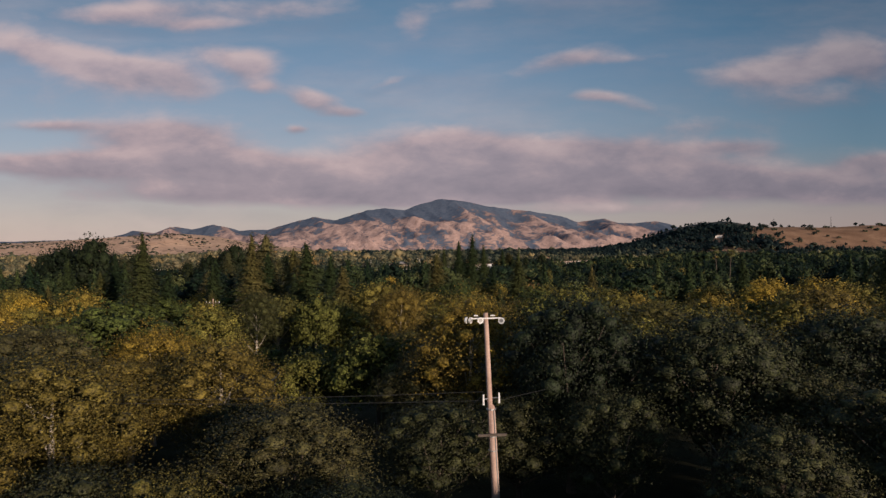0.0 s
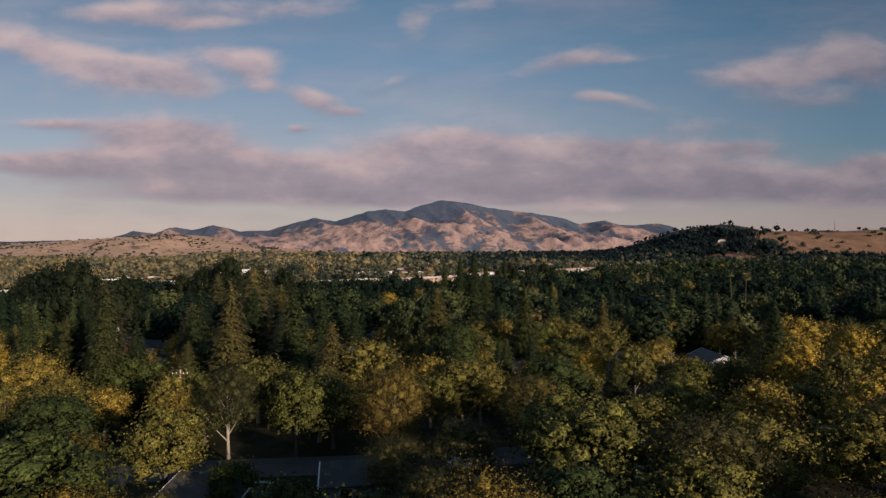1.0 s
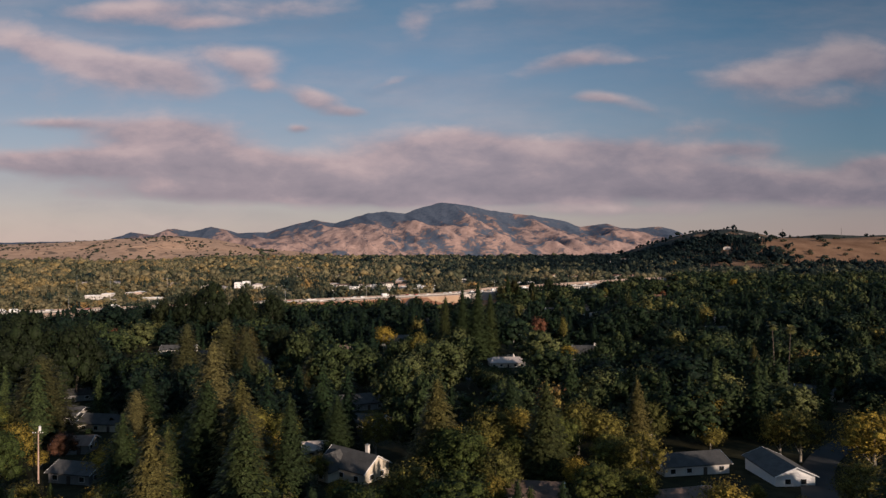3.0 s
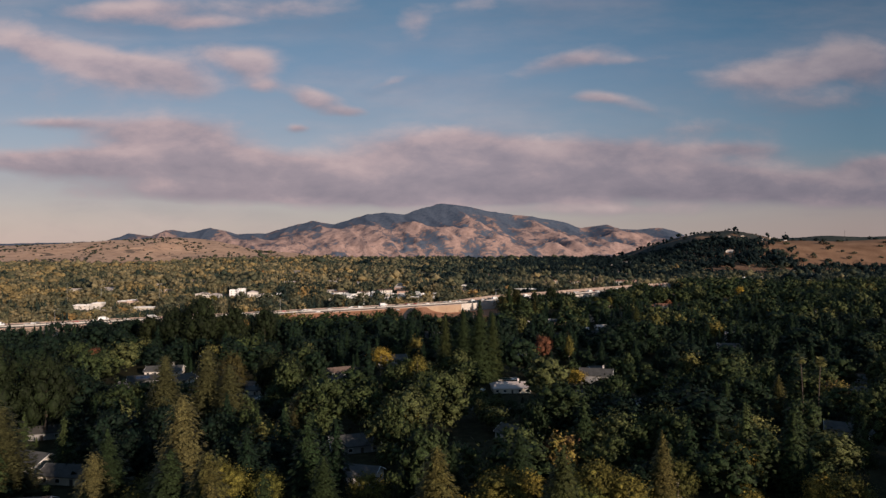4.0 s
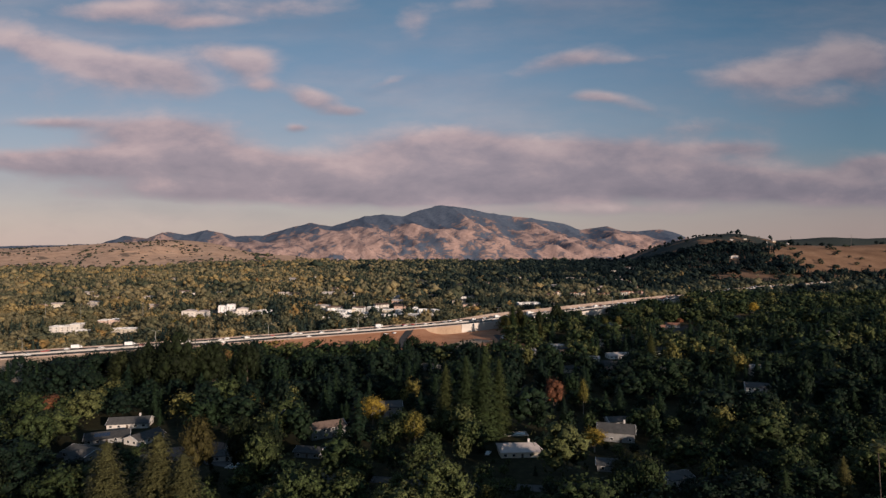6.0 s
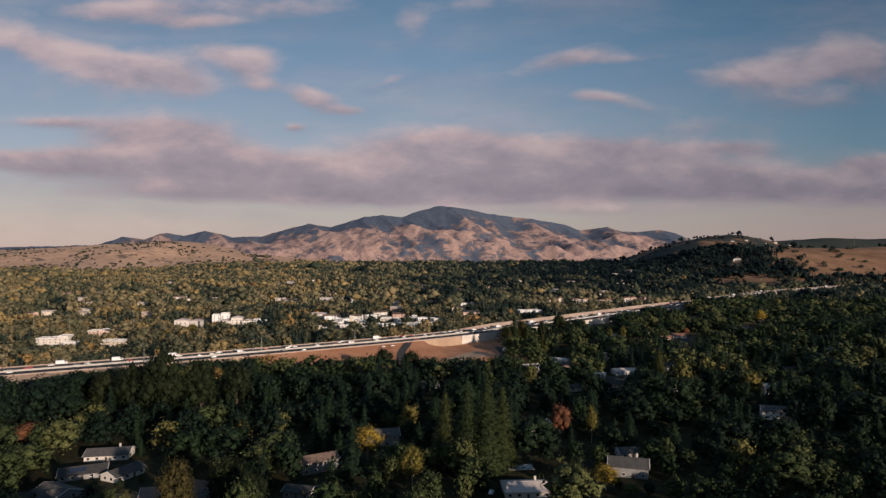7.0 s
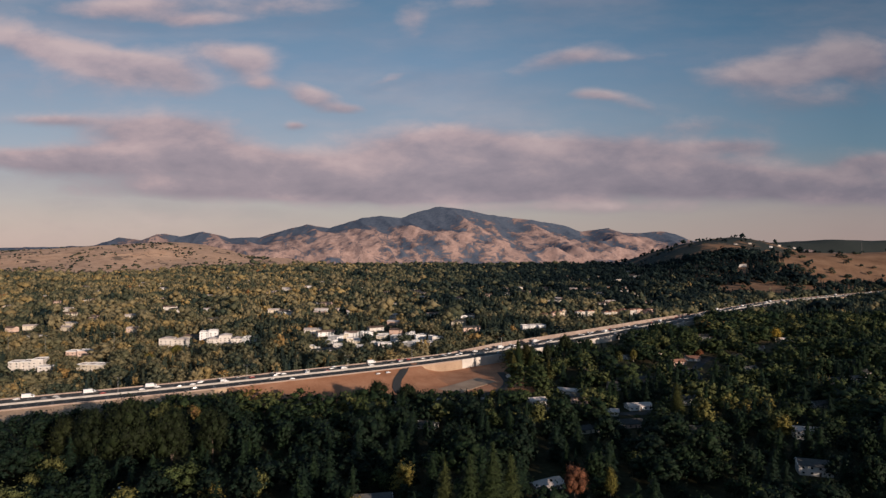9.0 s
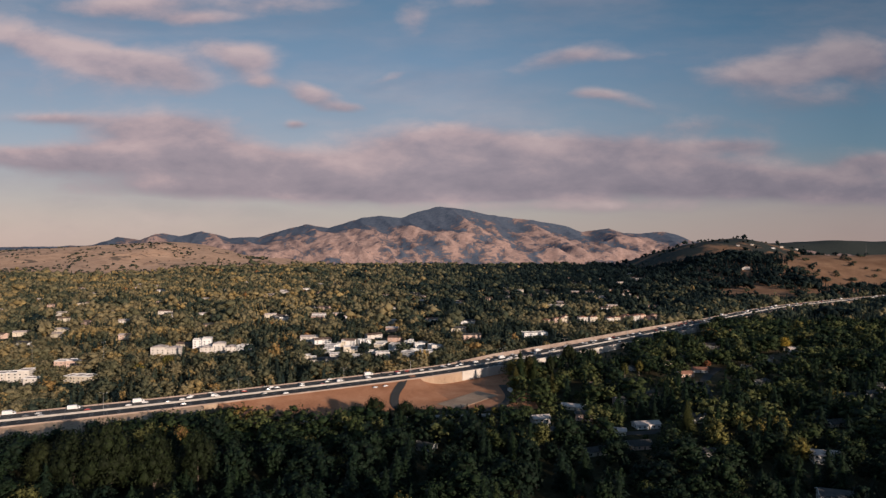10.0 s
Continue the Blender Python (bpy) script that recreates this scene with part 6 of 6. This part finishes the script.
for (x, y), most in zip(P, limit(P)):
    r, patch = rng.random(), fbm(x / 45, y / 45, 3, 90)
    if r < 0.06 or most < 3.0:
        continue
    firs = step(patch, 0.38, 0.58) * (0.50 if x < -20 else 0.24) * step(y, 120, 180)
    if r < 0.06 + firs:
        h = min(most, rng.uniform(15, 27))
        plant("fir1", x, y, h, h * rng.uniform(0.95, 1.4), rng.random() * 6.28, rng.integers(4))
    elif r > 0.985:
        plant("rust1", x, y, rng.uniform(6, 9), rng.uniform(6, 9), rng.random() * 6.28, rng.integers(2))
    elif r > 0.66 - 0.16 * (x > 0) - 0.10 * (x > 55) - 0.30 * (x < -38 and y < 130):
        h = min(most, rng.uniform(8, 11.5 if x < -38 and y < 130 else 15))
        plant("gold0" if y < 100 else "gold1", x, y, h, h * rng.uniform(0.9, 1.25), rng.random() * 6.28, rng.integers(4))
    else:
        h = min(most, rng.uniform(7.5, 11.0 if x < -38 and y < 130 else 15.5))
        plant("oak1", x, y, h, h * rng.uniform(0.95, 1.35), rng.random() * 6.28, rng.integers(4))


def woods(y0, y1, spacing, fine, name, label, spread=0.735, gold=0.10, tall=1.0, extra=12.0):
    P = scatter(y0, y1, spacing, spread, extra)
    P = P[allowed(P, 1.0 if fine < 4 else -2.0)]
    Z = np.maximum(ground_z(P[:, 0], P[:, 1]), np.where(P[:, 1] > 3860, mountain_z(P[:, 0], P[:, 1]), -99))
    patch, hue = fbm(P[:, 0] / 70, P[:, 1] / 70, 3, 40), fbm(P[:, 0] / 95, P[:, 1] / 95, 3, 44)
    rows, this_rows = [], []
    belt, this_side = np.zeros(len(P)), np.zeros(len(P), dtype=bool)
    if y0 < 1100:
        d = road_at(P[:, 0], P[:, 1])[0]
        belt = step(d, 15, 24) * (1 - step(d, 90, 150))
        this_side = d > 0
    for (x, y), z, pa, hu, most, by_road, before in zip(P, Z, patch, hue, limit(P), belt, this_side):
        if most < 2.0:
            continue
        base = np.interp(y, FALL_Y, FALL_Z)
        rise = z - base
        lone = False
        if rise > 16:                                    # hill slopes: wooded on one flank, bare grass elsewhere
            wooded_flank = 1620 < y < 2600 and x < 1010 + 60 * (pa - 0.5) + 0.10 * (y - 2150)
            if y < 2150 and 640 < x < 990 and 1600 < y < 1780 and pa > 0.42:
                wooded_flank = False
            lone = not wooded_flank
            if lone and rng.random() > (0.04 if y < 2600 else 0.06):
                continue
        if 1450 < y < 2150 and (((x - 800) / 150) ** 2 + ((y - 1690) / 85) ** 2 < 0.7 + 0.9 * pa or (x > 900 and y > 1575 + 0.62 * (x - 900) + 130 and x > 1010 + 60 * (pa - 0.5) - 0.28 * (2150 - y) + 120)):
            lone = True
            if rng.random() > 0.05:
                continue
        r = rng.random()
        if before and fine == 4 and rng.random() < 0.30:
            continue
        edge = 2880 + 800 * step(x / y, -0.46, -0.28)
        if r < 0.06 or (r < 0.30 and hu > 0.60) or (y > 2700 and r < step(y + 500 * (pa - 0.5), edge - 80, edge + 220)):
            continue
        shaded = rng.random() < step(x / (y - 200) + 0.30 * (pa - 0.5), -0.02, 0.26) * step(y + 500 * (pa - 0.5), 1400, 2000)      # cloud shade at the foot of the near hill, painted as dark conifer woods
        # Leaf tints lighter beyond the freeway, in place of sunlight and haze
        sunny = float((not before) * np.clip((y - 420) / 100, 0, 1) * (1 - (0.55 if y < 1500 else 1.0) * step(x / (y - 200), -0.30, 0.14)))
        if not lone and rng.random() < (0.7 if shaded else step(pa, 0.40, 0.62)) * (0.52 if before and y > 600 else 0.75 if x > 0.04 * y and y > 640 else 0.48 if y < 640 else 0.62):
            h = min(most, rng.uniform(13, 25 if before or fine < 4 else 19) * tall)
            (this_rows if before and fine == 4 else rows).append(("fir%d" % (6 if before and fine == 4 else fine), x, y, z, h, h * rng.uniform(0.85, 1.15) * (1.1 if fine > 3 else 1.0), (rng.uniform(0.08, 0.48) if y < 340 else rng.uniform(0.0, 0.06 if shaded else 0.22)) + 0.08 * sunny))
        else:
            h = min(most, max((8.0 + rng.gamma(3.0, 1.6) if fine > 3 and not before else np.clip(7.0 + rng.gamma(3.0, 2.3), 7, 24)) * tall, by_road * (rng.uniform(13, 20) if x < 300 else rng.uniform(17, 23))))
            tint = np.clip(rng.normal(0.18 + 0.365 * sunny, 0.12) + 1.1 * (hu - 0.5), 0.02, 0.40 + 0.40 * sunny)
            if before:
                # Leaf tint cut between 430 and 600 to paint the valley's shade
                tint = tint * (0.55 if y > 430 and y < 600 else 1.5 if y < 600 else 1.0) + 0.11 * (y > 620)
                if rng.random() < (0.30 if y < 430 else 0.08 if y < 580 else 0.34 if x > 60 else 0.20):
                    tint = rng.uniform(0.30, 0.50 if y < 600 else 0.70)
            # Painted cloud shade: leaf tint cut to a quarter
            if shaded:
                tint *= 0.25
            elif rng.random() < gold * (0.4 + 0.3 * sunny) * (0.5 if x > 0 and y > 1000 else 1.0):
                tint = rng.choice((0.62, 0.72, 0.82, 0.90, 0.95) if fine < 4 or before else (0.74, 0.80, 0.84, 0.90, 0.96), p=(0.3, 0.3, 0.2, 0.12, 0.08))
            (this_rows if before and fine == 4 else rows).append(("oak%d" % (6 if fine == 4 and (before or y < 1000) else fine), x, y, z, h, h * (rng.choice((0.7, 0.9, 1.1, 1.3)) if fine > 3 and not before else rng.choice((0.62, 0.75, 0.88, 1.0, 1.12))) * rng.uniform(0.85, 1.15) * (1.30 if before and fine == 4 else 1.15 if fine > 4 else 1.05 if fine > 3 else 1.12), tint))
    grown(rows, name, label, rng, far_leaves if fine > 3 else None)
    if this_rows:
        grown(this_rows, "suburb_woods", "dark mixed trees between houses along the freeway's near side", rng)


woods(235, 360, 11.6, 2, "near_woods", "mixed oaks, redwoods and autumn trees among valley gardens")
woods(360, 600, 12.6, 3, "valley_woods", "dense trees between houses before the freeway, darkened for shade")
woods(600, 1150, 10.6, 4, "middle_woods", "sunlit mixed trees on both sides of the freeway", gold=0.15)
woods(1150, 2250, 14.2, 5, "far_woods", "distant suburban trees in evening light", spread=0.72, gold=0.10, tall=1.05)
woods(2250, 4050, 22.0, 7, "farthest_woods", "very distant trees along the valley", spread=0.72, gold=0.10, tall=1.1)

# unseen trees round about and behind the start, added as surroundings and for shade
rows = []
P = np.stack([rng.uniform(-330, 330, 2600), rng.uniform(-90, 330, 2600)], -1)
P = P[(np.abs(P[:, 0]) > 0.75 * P[:, 1] + 22) & (np.abs(P[:, 0]) + np.maximum(0, -P[:, 1]) > 26)]
for (x, y), z in zip(P, ground_z(P[:, 0], P[:, 1])):
    if rng.random() < 0.55:
        h = rng.uniform(6, 11.5)
        rows.append(("oak5", x, y, z, h, h * rng.uniform(1.0, 1.5), np.clip(rng.normal(0.3, 0.15), 0.02, 0.85)))
grown(rows, "slope_woods", "oaks and autumn trees on the slope behind the start", rng)

# bushes dotted over the bare hills
rows = []
for px, y, n in ((0.560, 2090, 5), (0.600, 1850, 7), (0.585, 1900, 5), (0.650, 1870, 4), (0.640, 2080, 5), (0.685, 1960, 3), (0.680, 1790, 4), (0.555, 1740, 9), (0.575, 1690, 8), (0.615, 1650, 6)):
    for k in range(n):
        x, yy = px * (y - 198) + rng.normal(0, 17), y + rng.normal(0, 26)
        h = rng.uniform(8, 14)
        rows.append(("oak6", x, yy, gz(x, yy) - 0.5, h, h * rng.uniform(1.3, 2.0), rng.uniform(0.08, 0.32)))
for k in range(2600):
    if k < 120:
        x, y = rng.uniform(940, 2100), rng.uniform(1650, 2300)
    elif k < 2300:
        x, y = rng.uniform(-3300, -900), rng.uniform(3020, 4120)
    else:
        x, y = rng.uniform(900, 2400), rng.uniform(2900, 3250)
    clump = fbm(x / (70 if k < 120 else 160), y / (70 if k < 120 else 160), 3, 15)
    if rng.random() > (step(clump, 0.50, 0.60) if k < 120 else 0.08 + 0.92 * step(clump + 0.05 * (x > -2300), 0.48, 0.66)):
        continue
    h = rng.uniform(5, 11) if k < 120 else rng.uniform(4, 11) if k < 2300 else rng.uniform(3, 6.5)
    rows.append(("oak5", x, y, gz(x, y) - 0.5, h, h * rng.uniform(1.2, 2.0), rng.uniform(0.05, 0.36)))
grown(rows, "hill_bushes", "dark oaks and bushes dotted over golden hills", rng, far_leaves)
